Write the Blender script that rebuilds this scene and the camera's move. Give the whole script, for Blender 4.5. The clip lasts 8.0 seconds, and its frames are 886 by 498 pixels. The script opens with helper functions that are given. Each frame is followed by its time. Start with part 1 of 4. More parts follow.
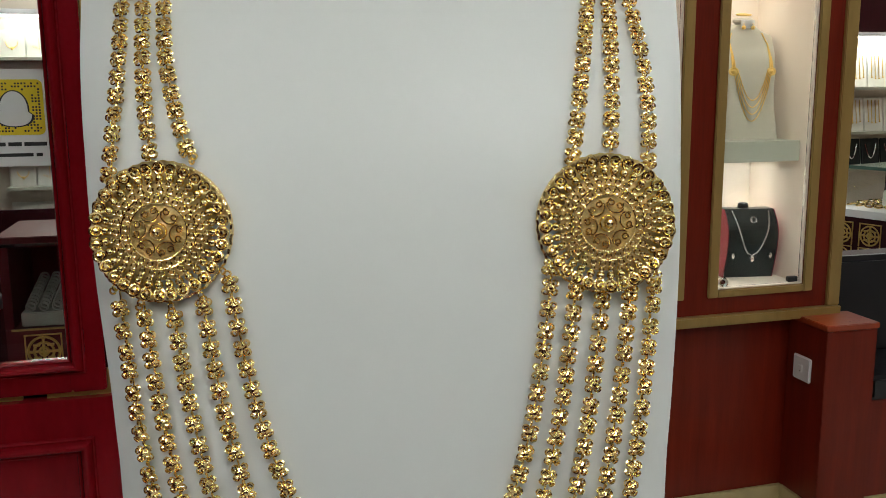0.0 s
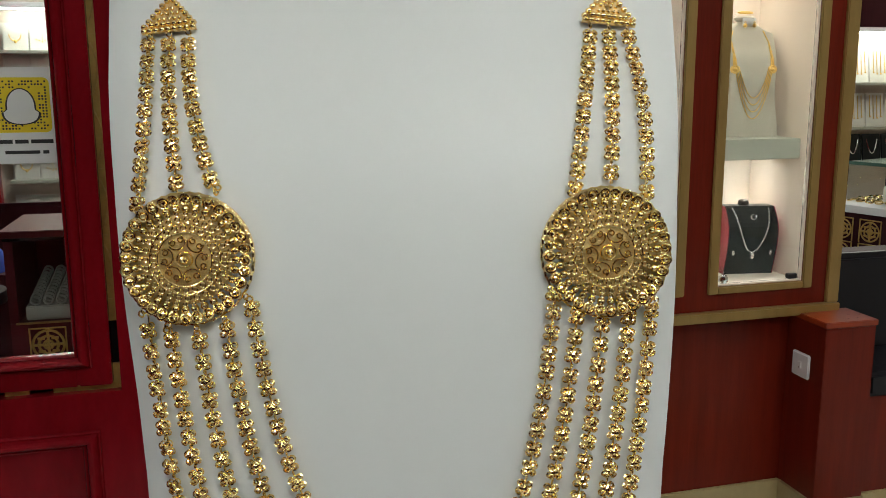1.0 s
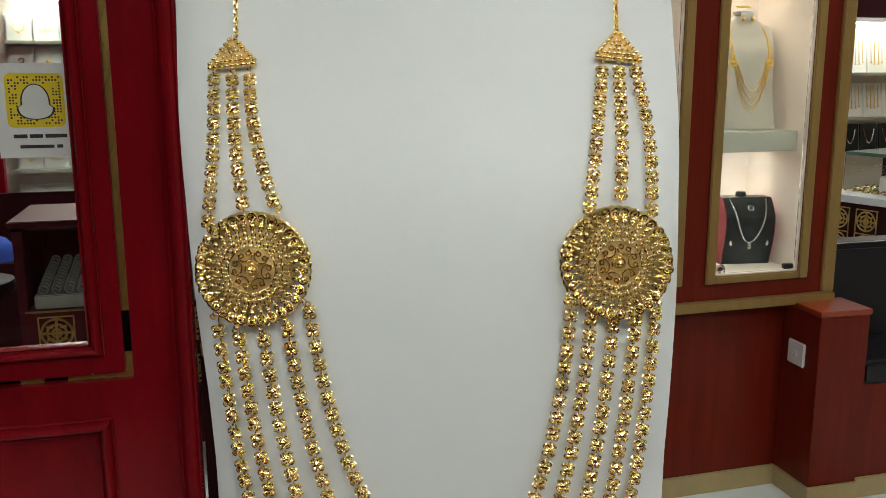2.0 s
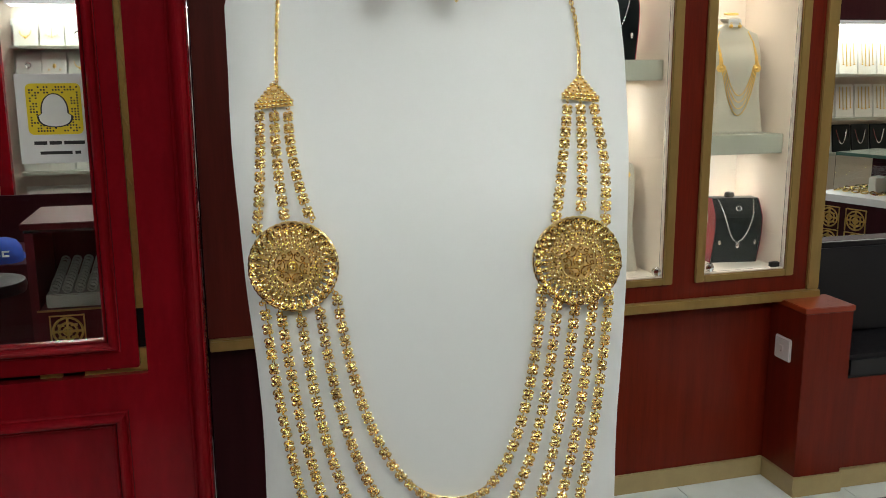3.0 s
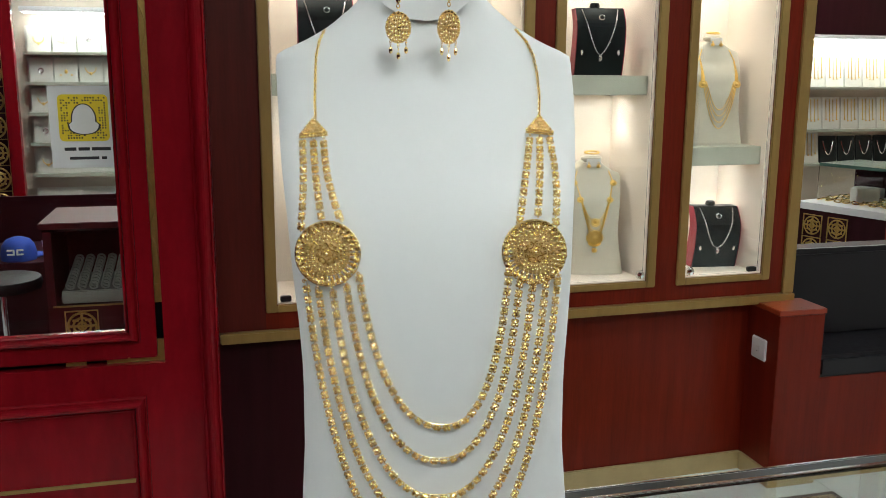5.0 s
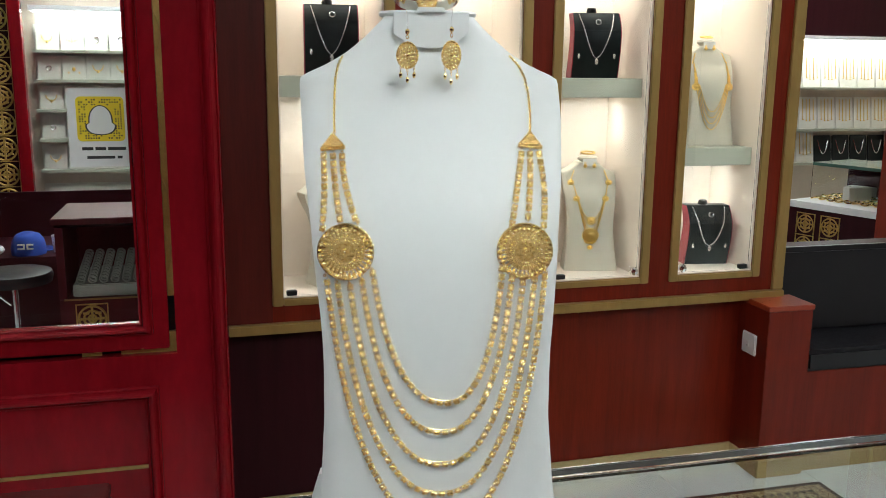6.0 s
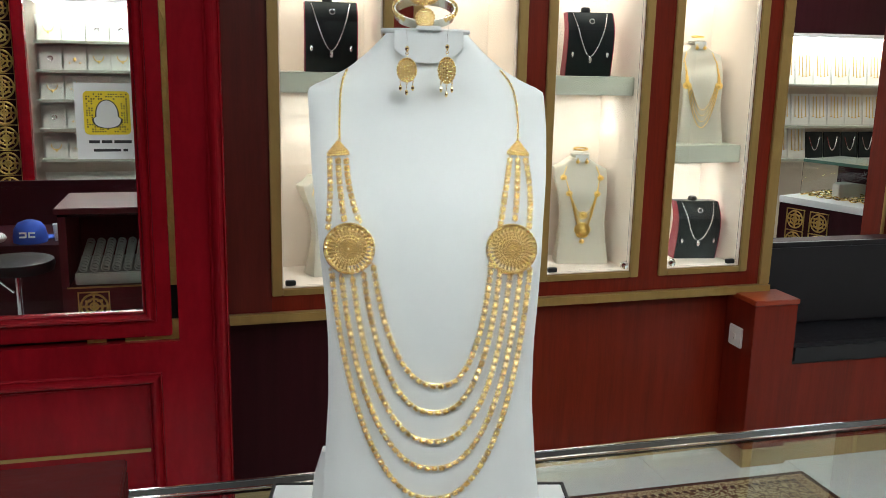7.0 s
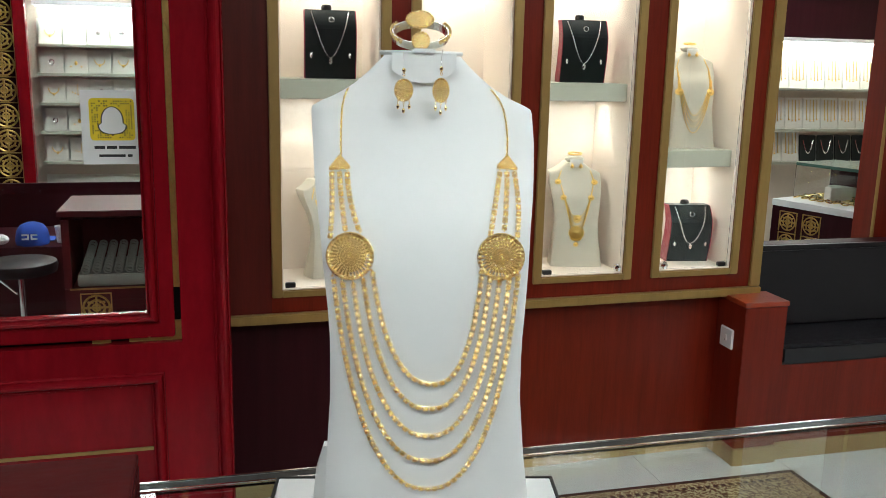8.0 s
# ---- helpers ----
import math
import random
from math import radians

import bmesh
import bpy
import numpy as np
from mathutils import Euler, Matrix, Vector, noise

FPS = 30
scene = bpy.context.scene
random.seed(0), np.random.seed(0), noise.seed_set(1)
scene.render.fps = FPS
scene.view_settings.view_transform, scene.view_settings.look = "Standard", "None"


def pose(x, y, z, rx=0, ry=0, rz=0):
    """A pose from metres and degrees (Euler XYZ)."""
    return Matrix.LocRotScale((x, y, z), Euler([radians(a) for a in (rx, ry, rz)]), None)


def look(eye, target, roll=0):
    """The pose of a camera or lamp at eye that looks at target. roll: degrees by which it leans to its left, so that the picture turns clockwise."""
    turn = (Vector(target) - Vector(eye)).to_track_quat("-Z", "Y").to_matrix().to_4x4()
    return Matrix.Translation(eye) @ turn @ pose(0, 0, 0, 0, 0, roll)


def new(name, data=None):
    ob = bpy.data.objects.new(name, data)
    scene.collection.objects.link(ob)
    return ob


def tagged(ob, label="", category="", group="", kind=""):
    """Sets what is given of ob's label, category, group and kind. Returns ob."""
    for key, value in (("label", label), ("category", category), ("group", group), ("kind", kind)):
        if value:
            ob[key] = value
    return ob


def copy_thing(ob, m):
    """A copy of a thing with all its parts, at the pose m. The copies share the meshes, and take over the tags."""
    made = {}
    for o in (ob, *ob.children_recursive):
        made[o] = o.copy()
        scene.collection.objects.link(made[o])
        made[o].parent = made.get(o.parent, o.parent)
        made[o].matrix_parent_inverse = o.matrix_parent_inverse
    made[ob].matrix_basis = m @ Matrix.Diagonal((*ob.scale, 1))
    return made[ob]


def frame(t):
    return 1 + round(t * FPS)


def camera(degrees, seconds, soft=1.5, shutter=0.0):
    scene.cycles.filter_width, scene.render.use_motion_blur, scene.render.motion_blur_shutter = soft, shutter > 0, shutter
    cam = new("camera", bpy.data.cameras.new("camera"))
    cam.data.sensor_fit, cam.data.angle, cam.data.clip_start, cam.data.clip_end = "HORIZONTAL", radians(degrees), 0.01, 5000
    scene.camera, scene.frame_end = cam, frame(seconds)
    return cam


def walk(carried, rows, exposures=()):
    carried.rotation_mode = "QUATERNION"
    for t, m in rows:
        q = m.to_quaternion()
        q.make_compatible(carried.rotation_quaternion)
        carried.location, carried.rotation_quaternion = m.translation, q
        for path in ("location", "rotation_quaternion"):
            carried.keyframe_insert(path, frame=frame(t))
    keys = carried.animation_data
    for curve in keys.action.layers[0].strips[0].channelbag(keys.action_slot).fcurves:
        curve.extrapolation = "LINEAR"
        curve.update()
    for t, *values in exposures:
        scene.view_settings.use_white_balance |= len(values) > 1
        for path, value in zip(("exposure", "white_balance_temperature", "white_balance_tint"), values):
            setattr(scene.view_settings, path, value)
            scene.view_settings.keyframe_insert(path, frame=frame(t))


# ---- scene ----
cam = camera(53.0, 8.0, soft=0.8)
PATH = [
    (0, (0.017, 0.021, 1.423), (0.498, 1.93, 1.07), -0.4),
    (0.5, (0.016, 0.011, 1.429), (0.497, 1.919, 1.068), -0.4),
    (1, (0.01, 0.006, 1.439), (0.488, 1.912, 1.068), -0.2),
    (1.5, (0.0, -0.007, 1.448), (0.479, 1.895, 1.058), -0.1),
    (2.8, (-0.037, -0.112, 1.476), (0.446, 1.786, 1.074), -0.3),
    (3, (-0.04, -0.135, 1.48), (0.443, 1.764, 1.08), -0.3),
    (3.5, (-0.052, -0.182, 1.487), (0.432, 1.717, 1.085), -0.3),
    (4, (-0.06, -0.225, 1.493), (0.424, 1.675, 1.096), -0.3),
    (4.5, (-0.068, -0.263, 1.499), (0.421, 1.636, 1.109), 0.1),
    (6, (-0.108, -0.402, 1.53), (0.382, 1.496, 1.131), 0.6),
    (6.5, (-0.115, -0.441, 1.542), (0.38, 1.45, 1.12), 1.0),
    (7, (-0.126, -0.475, 1.552), (0.373, 1.416, 1.133), 1.2),
    (7.5, (-0.136, -0.505, 1.559), (0.365, 1.385, 1.141), 1.4),
    (8, (-0.138, -0.534, 1.572), (0.366, 1.356, 1.155), 1.3),
]
walk(cam, [(t, look(eye, target, roll)) for t, eye, target, roll in PATH], exposures=[(0, -0.32, 6500, 9), (1.5, -0.28, 6500, 9), (3, -0.18, 6500, 9), (6, 0.08, 6120, 8), (8, 0.20, 6120, 8)])

# ---- light ----
world = bpy.data.worlds.new("world")
scene.world = world
world.use_nodes = True
world.node_tree.nodes["Background"].inputs[0].default_value = (0.9, 0.95, 1.0, 1)
world.node_tree.nodes["Background"].inputs[1].default_value = 0.005
PANEL_LIGHT, DOWN_LIGHT, NICHE_WATTS = 16.0, 76.0, 2.3


# ---- materials ----
def node(nt, kind, **values):
    n = nt.nodes.new(kind)
    for k, v in values.items():
        if k in n.inputs:
            n.inputs[k].default_value = v
    return n


def mat(name, color, rough=0.5, metal=0.0, var=0.12, scale=8.0, stretch=(1, 1, 1), bump=0.0, bump_scale=60.0, coat=0.0, rough_var=0.1, rand=0.0, spec=0.5):
    """A surface with two scales of colour variation, roughness variation and fine relief."""
    m = bpy.data.materials.new(name)
    m.use_nodes = True
    nt = m.node_tree
    b = nt.nodes["Principled BSDF"]
    co = nt.nodes.new("ShaderNodeTexCoord")
    mp = nt.nodes.new("ShaderNodeMapping")
    mp.inputs["Scale"].default_value = stretch
    nt.links.new(co.outputs["Object"], mp.inputs["Vector"])
    n1 = node(nt, "ShaderNodeTexNoise", Scale=scale, Detail=5.0, Roughness=0.6)
    n2 = node(nt, "ShaderNodeTexNoise", Scale=scale * 6.3, Detail=4.0, Roughness=0.6)
    nt.links.new(mp.outputs[0], n1.inputs["Vector"])
    nt.links.new(mp.outputs[0], n2.inputs["Vector"])
    mix = nt.nodes.new("ShaderNodeMath")
    mix.operation = "MULTIPLY_ADD"
    mix.inputs[1].default_value = 0.4
    nt.links.new(n2.outputs[0], mix.inputs[0])
    nt.links.new(n1.outputs[0], mix.inputs[2])
    ramp = nt.nodes.new("ShaderNodeMapRange")
    ramp.inputs["From Min"].default_value, ramp.inputs["From Max"].default_value = 0.4, 1.0
    ramp.inputs["To Min"].default_value, ramp.inputs["To Max"].default_value = 1 - var, 1 + var
    nt.links.new(mix.outputs[0], ramp.inputs["Value"])
    last = ramp.outputs[0]
    if rand:
        oi = nt.nodes.new("ShaderNodeObjectInfo")
        rr = nt.nodes.new("ShaderNodeMapRange")
        rr.inputs["To Min"].default_value, rr.inputs["To Max"].default_value = 1 - rand, 1 + rand
        nt.links.new(oi.outputs["Random"], rr.inputs["Value"])
        mm = nt.nodes.new("ShaderNodeMath")
        mm.operation = "MULTIPLY"
        nt.links.new(last, mm.inputs[0])
        nt.links.new(rr.outputs[0], mm.inputs[1])
        last = mm.outputs[0]
    vm = nt.nodes.new("ShaderNodeVectorMath")
    vm.operation = "SCALE"
    vm.inputs[0].default_value = color
    nt.links.new(last, vm.inputs["Scale"])
    nt.links.new(vm.outputs[0], b.inputs["Base Color"])
    rm = nt.nodes.new("ShaderNodeMapRange")
    rm.inputs["From Min"].default_value, rm.inputs["From Max"].default_value = 0.3, 0.7
    rm.inputs["To Min"].default_value, rm.inputs["To Max"].default_value = max(0.0, rough * (1 - rough_var)), rough * (1 + rough_var)
    nt.links.new(n2.outputs[0], rm.inputs["Value"])
    nt.links.new(rm.outputs[0], b.inputs["Roughness"])
    b.inputs["Metallic"].default_value = metal
    b.inputs["Coat Weight"].default_value = coat
    b.inputs["Coat Roughness"].default_value = 0.12
    b.inputs["Specular IOR Level"].default_value = spec
    if bump:
        n3 = node(nt, "ShaderNodeTexNoise", Scale=bump_scale, Detail=3.0)
        nt.links.new(mp.outputs[0], n3.inputs["Vector"])
        bp = nt.nodes.new("ShaderNodeBump")
        bp.inputs["Strength"].default_value = bump
        bp.inputs["Distance"].default_value = 0.002
        nt.links.new(n3.outputs[0], bp.inputs["Height"])
        nt.links.new(bp.outputs[0], b.inputs["Normal"])
    return m


def glow(name, color, strength):
    m = bpy.data.materials.new(name)
    m.use_nodes = True
    b = m.node_tree.nodes["Principled BSDF"]
    b.inputs["Base Color"].default_value = (*color, 1)
    b.inputs["Emission Color"].default_value = (*color, 1)
    b.inputs["Emission Strength"].default_value = strength
    return m


def glass(name, tint=(1, 1, 1), rough=0.0):
    m = bpy.data.materials.new(name)
    m.use_nodes = True
    b = m.node_tree.nodes["Principled BSDF"]
    b.inputs["Base Color"].default_value = (*tint, 1)
    b.inputs["Roughness"].default_value = rough
    b.inputs["Transmission Weight"].default_value = 1.0
    b.inputs["IOR"].default_value = 1.45
    return m


GOLD = mat("polished_gold", (1.0, 0.76, 0.35), 0.21, 1.0, var=0.05, scale=300, rand=0.06, rough_var=0.3)
GOLD_FINE = mat("fine_gold_wire", (1.0, 0.79, 0.40), 0.2, 1.0, var=0.06, scale=300)
GOLD_SATIN = mat("satin_gold_backing", (0.76, 0.55, 0.23), 0.40, 1.0, var=0.15, scale=500, bump=0.3, bump_scale=1500)
GOLD_SOFT = mat("soft_gold", (0.86, 0.60, 0.18), 0.34, 1.0, var=0.08, scale=200)
SILVER = mat("silver", (0.9, 0.9, 0.92), 0.2, 1.0, var=0.05, scale=200)
CHROME = mat("chrome", (0.85, 0.86, 0.88), 0.12, 1.0, var=0.03, scale=30)
LEATHER = mat("white_leatherette", (0.72, 0.73, 0.715), 0.42, var=0.02, scale=14, bump=0.02, bump_scale=900, spec=0.4)
CREAML = mat("cream_leatherette", (0.52, 0.49, 0.40), 0.45, var=0.04, scale=14, bump=0.03, bump_scale=900, spec=0.4)
FLAP = mat("white_card_flap", (0.74, 0.75, 0.74), 0.5, var=0.02, scale=30)
CREAM = mat("cream_lining", (0.80, 0.70, 0.60), 0.75, var=0.05, scale=5, bump=0.1, bump_scale=200)
SHELF = mat("shelf_edge_paint", (0.40, 0.40, 0.32), 0.5, var=0.06, scale=6)
RED = mat("crimson_lacquered_wood", (0.21, 0.005, 0.010), 0.19, var=0.28, scale=3, stretch=(3, 3, 0.8), bump=0.02, bump_scale=60, coat=0.04, spec=0.17)
RED_WARM = mat("mahogany_veneer", (0.15, 0.013, 0.005), 0.36, var=0.3, scale=4, stretch=(7, 7, 0.5), bump=0.05, bump_scale=50, coat=0.04, spec=0.22)
RED_TOP = mat("orange_mahogany_top", (0.30, 0.040, 0.012), 0.3, var=0.2, scale=5, stretch=(1, 7, 7), coat=0.3)
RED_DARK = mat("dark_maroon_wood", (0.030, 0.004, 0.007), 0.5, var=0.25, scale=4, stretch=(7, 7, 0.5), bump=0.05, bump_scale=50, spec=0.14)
# the mahogany veneer again, darkened in colour for where less light falls
RED_WARM_SHADE = mat("shaded_mahogany_veneer", (0.10, 0.012, 0.008), 0.4, var=0.3, scale=4, stretch=(7, 7, 0.5), bump=0.05, bump_scale=50, spec=0.25)
MAROON = mat("polished_maroon_wood", (0.075, 0.006, 0.010), 0.38, var=0.3, scale=4, stretch=(5, 5, 0.6), bump=0.03, bump_scale=60, spec=0.3)
GILT = mat("gilt_trim", (0.36, 0.23, 0.075), 0.38, 0.35, var=0.12, scale=10, stretch=(3, 3, 0.6), bump=0.05)
BRASS = mat("brass_fretwork", (0.62, 0.42, 0.13), 0.35, 0.7, var=0.2, scale=20, bump=0.1)
SKIRT = mat("beige_skirting", (0.42, 0.32, 0.15), 0.35, var=0.12, scale=6)
TILE = mat("grey_white_floor_tile", (0.80, 0.86, 0.84), 0.18, var=0.06, scale=3, rand=0.03, rough_var=0.3)
GROUT = mat("grey_grout", (0.25, 0.25, 0.24), 0.85, var=0.1, scale=20)
PAINT = mat("white_ceiling_paint", (0.78, 0.77, 0.74), 0.8, var=0.04, scale=3)
WALLP = mat("warm_wall_paint", (0.60, 0.52, 0.42), 0.7, var=0.06, scale=3)
BLACKL = mat("black_leather", (0.013, 0.012, 0.015), 0.42, var=0.15, scale=8, bump=0.2, bump_scale=350, spec=0.4)
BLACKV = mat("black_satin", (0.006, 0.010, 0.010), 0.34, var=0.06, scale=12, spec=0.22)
REDV = mat("crimson_satin", (0.28, 0.02, 0.04), 0.5, var=0.15, scale=12)
WHITE = mat("white_card", (0.78, 0.78, 0.77), 0.55, var=0.03, scale=20)
CARDM = mat("ivory_display_card", (0.72, 0.71, 0.64), 0.6, var=0.05, scale=10, rand=0.08)
PLASTIC = mat("white_plastic", (0.80, 0.80, 0.80), 0.35, var=0.02, scale=30)
BLACKP = mat("black_plastic", (0.015, 0.015, 0.015), 0.4, var=0.2, scale=30)
YELLOW = mat("yellow_print", (0.82, 0.62, 0.02), 0.5, var=0.03, scale=20)
INK = mat("black_print", (0.03, 0.03, 0.03), 0.6, var=0.1, scale=20)
BLUE = mat("blue_cotton", (0.015, 0.06, 0.36), 0.8, var=0.15, scale=40, bump=0.3, bump_scale=500)
GREY = mat("grey_pearl_tray", (0.36, 0.38, 0.33), 0.5, var=0.1, scale=20)
RUGDARK = mat("dark_brown_pile", (0.035, 0.018, 0.012), 0.95, var=0.3, scale=60, bump=0.4, bump_scale=500)
GLASS = glass("clear_glass", (0.97, 1.0, 0.985))
GLASS_EDGE = glass("green_glass_edge", (0.62, 0.90, 0.80), 0.05)
GLASS_TOP = mat("green_glass_slab", (0.16, 0.30, 0.25), 0.08, var=0.1, scale=6, spec=0.7)
GLASS_TOP.node_tree.nodes["Principled BSDF"].inputs["Transmission Weight"].default_value = 0.45
LED = glow("panel_light", (0.97, 1.0, 0.96), PANEL_LIGHT)
SPOT = glow("spot_light", (0.98, 1.0, 0.96), DOWN_LIGHT)
STRIP = glow("shelf_strip_light", (0.97, 1.0, 0.95), 34.0)


def pile(name, a, b, scale):
    """Woven pile: two yarn colours in a voronoi ornament with finer flecks."""
    m = bpy.data.materials.new(name)
    m.use_nodes = True
    nt = m.node_tree
    bs = nt.nodes["Principled BSDF"]
    co = nt.nodes.new("ShaderNodeTexCoord")
    vo = node(nt, "ShaderNodeTexVoronoi", Scale=scale)
    vo.feature = "SMOOTH_F1"
    ns = node(nt, "ShaderNodeTexNoise", Scale=scale * 1.7, Detail=4.0)
    nt.links.new(co.outputs["Object"], vo.inputs["Vector"])
    nt.links.new(co.outputs["Object"], ns.inputs["Vector"])
    mul = nt.nodes.new("ShaderNodeMath")
    mul.operation = "MULTIPLY"
    mul.inputs[1].default_value = 22.0
    nt.links.new(vo.outputs["Distance"], mul.inputs[0])
    sn = nt.nodes.new("ShaderNodeMath")
    sn.operation = "SINE"
    nt.links.new(mul.outputs[0], sn.inputs[0])
    ad = nt.nodes.new("ShaderNodeMath")
    ad.operation = "MULTIPLY_ADD"
    ad.inputs[1].default_value = 0.3
    nt.links.new(sn.outputs[0], ad.inputs[0])
    nt.links.new(ns.outputs[0], ad.inputs[2])
    cr = nt.nodes.new("ShaderNodeValToRGB")
    cr.color_ramp.elements[0].position, cr.color_ramp.elements[1].position = 0.38, 0.55
    cr.color_ramp.elements[0].color, cr.color_ramp.elements[1].color = (*a, 1), (*b, 1)
    nt.links.new(ad.outputs[0], cr.inputs[0])
    nt.links.new(cr.outputs[0], bs.inputs["Base Color"])
    bs.inputs["Roughness"].default_value = 0.95
    return m


RUGFIELD = pile("rug_field_pile", (0.10, 0.05, 0.02), (0.50, 0.42, 0.24), 48.0)
RUGBAND = pile("rug_band_pile", (0.16, 0.08, 0.03), (0.56, 0.46, 0.26), 80.0)


# ---- mesh building ----
class Mesh:
    """Collects vertices and faces of one part."""

    def __init__(self):
        self.v, self.f = [], []

    def add(self, verts, faces, m=None):
        o = len(self.v)
        self.v += [tuple(m @ Vector(p)) for p in verts] if m is not None else [tuple(p) for p in verts]
        self.f += [tuple(o + i for i in f) for f in faces]
        return self

    def box(self, x0, x1, y0, y1, z0, z1, c=0.0, m=None):
        if c <= 0:
            v = [(x, y, z) for z in (z0, z1) for y in (y0, y1) for x in (x0, x1)]
            return self.add(v, [(0, 2, 3, 1), (4, 5, 7, 6), (0, 1, 5, 4), (2, 6, 7, 3), (0, 4, 6, 2), (1, 3, 7, 5)], m)
        bm = bmesh.new()
        bmesh.ops.create_cube(bm, size=1, matrix=Matrix.Translation(((x0 + x1) / 2, (y0 + y1) / 2, (z0 + z1) / 2)) @ Matrix.Diagonal((x1 - x0, y1 - y0, z1 - z0, 1)))
        bmesh.ops.bevel(bm, geom=bm.edges[:], offset=c, segments=2, affect="EDGES")
        bm.verts.index_update()
        v, f = [q.co.copy() for q in bm.verts], [[q.index for q in g.verts] for g in bm.faces]
        bm.free()
        return self.add(v, f, m)

    def torus(self, R, r, n=12, k=5, m=None, sx=1.0, sy=1.0):
        v = [((R + r * math.cos(b)) * math.cos(a) * sx, (R + r * math.cos(b)) * math.sin(a) * sy, r * math.sin(b))
             for a in (2 * math.pi * i / n for i in range(n)) for b in (2 * math.pi * j / k for j in range(k))]
        f = [(i * k + j, ((i + 1) % n) * k + j, ((i + 1) % n) * k + (j + 1) % k, i * k + (j + 1) % k) for i in range(n) for j in range(k)]
        return self.add(v, f, m)

    def lathe(self, prof, n=24, m=None, sx=1.0, sy=1.0):
        """Turns a profile of (radius, height) about z."""
        k = len(prof)
        v = [(r * math.cos(a) * sx, r * math.sin(a) * sy, z) for a in (2 * math.pi * i / n for i in range(n)) for r, z in prof]
        f = [(i * k + j, ((i + 1) % n) * k + j, ((i + 1) % n) * k + j + 1, i * k + j + 1) for i in range(n) for j in range(k - 1)]
        if prof[0][0] > 1e-7:
            f.append(tuple(i * k for i in reversed(range(n))))
        if prof[-1][0] > 1e-7:
            f.append(tuple(i * k + k - 1 for i in range(n)))
        return self.add(v, f, m)

    def ball(self, r, n=8, k=5, m=None, sz=1.0):
        return self.lathe([(max(1e-8, r * math.sin(math.pi * j / k)), -r * sz * math.cos(math.pi * j / k)) for j in range(k + 1)], n, m)

    def tube(self, pts, r, k=6, closed=False, m=None):
        pts = [Vector(p) for p in pts]
        n, rings = len(pts), []
        for i, p in enumerate(pts):
            a = pts[(i + 1) % n] if closed or i < n - 1 else p
            b = pts[i - 1] if closed or i > 0 else p
            t = (a - b).normalized()
            s = t.cross(Vector((0, 0, 1)) if abs(t.z) < 0.9 else Vector((0, 1, 0))).normalized()
            w = t.cross(s)
            rings.append([p + r * (math.cos(q) * s + math.sin(q) * w) for q in (2 * math.pi * j / k for j in range(k))])
        v = [q for g in rings for q in g]
        f = [(i * k + j, ((i + 1) % n) * k + j, ((i + 1) % n) * k + (j + 1) % k, i * k + (j + 1) % k) for i in range(n if closed else n - 1) for j in range(k)]
        if not closed:
            f += [tuple(range(k)), tuple((n - 1) * k + j for j in reversed(range(k)))]
        return self.add(v, f, m)

    def extrude(self, poly, y0, y1, m=None):
        """A polygon of (x, z), drawn out from y0 to y1."""
        n = len(poly)
        v = [(x, y0, z) for x, z in poly] + [(x, y1, z) for x, z in poly]
        f = [tuple(range(n)), tuple(n + i for i in reversed(range(n)))] + [(i, n + i, n + (i + 1) % n, (i + 1) % n) for i in range(n)]
        return self.add(v, f, m)

    def data(self, name, material, smooth=False):
        me = bpy.data.meshes.new(name)
        me.from_pydata(self.v, [], self.f)
        bm = bmesh.new()
        bm.from_mesh(me)
        bmesh.ops.recalc_face_normals(bm, faces=bm.faces[:])
        bm.to_mesh(me)
        bm.free()
        if smooth:
            me.shade_smooth()
            me.set_sharp_from_angle(angle=radians(40))
        me.materials.append(material)
        return me


def part(name, mesh, material, parent=None, label="", m=None, smooth=False):
    """Links a mesh as one object, under a thing or a part if one is given."""
    ob = new(name, mesh if isinstance(mesh, bpy.types.Mesh) else mesh.data(name, material, smooth))
    ob.parent = parent
    if m is not None:
        ob.matrix_basis = m
    return tagged(ob, label)


def thing(name, m, label, category, group="", kind=""):
    ob = new(name)
    ob.empty_display_size = 0.05
    ob.matrix_basis = m
    return tagged(ob, label, category, group, kind)


def structure(name, mesh, material, label, category="", smooth=False):
    return tagged(part(name, mesh, material, None, label, None, smooth), "", category or name.split("_")[0], "", "structure")


def at(x, y, z=0.0, turn=0.0):
    return pose(x, y, z, 0, 0, turn)


def lerp(table, z):
    """Smooth interpolation in a short table of (z, value)."""
    if z <= table[0][0]:
        return table[0][1]
    for (a, p), (b, q) in zip(table, table[1:]):
        if z <= b:
            return p + (q - p) * (z - a) / (b - a)
    return table[-1][1]


FLOOR, CEIL = 0.05, 2.75
WALL, LOWER, PART, BACK = 2.416, 2.46, 2.033, 5.45
XL, XR, YN = -3.2, 4.9, -2.6

# ---- the shell ----
floor = structure("floor", Mesh().box(XL, XR, YN, BACK, FLOOR - 0.15, FLOOR - 0.004), GROUT, "polished grey-white tiled shop floor")
structure("ceiling", Mesh().box(XL, XR, YN, BACK, CEIL, CEIL + 0.12), PAINT, "white painted shop ceiling")
structure("wall_west", Mesh().box(XL - 0.12, XL, YN - 0.12, BACK + 0.12, FLOOR - 0.15, CEIL + 0.12), RED_DARK, "dark maroon panelled side wall", "wall")
structure("wall_east", Mesh().box(XR, XR + 0.12, YN - 0.12, BACK + 0.12, FLOOR - 0.15, CEIL + 0.12), WALLP, "warm painted side wall", "wall")
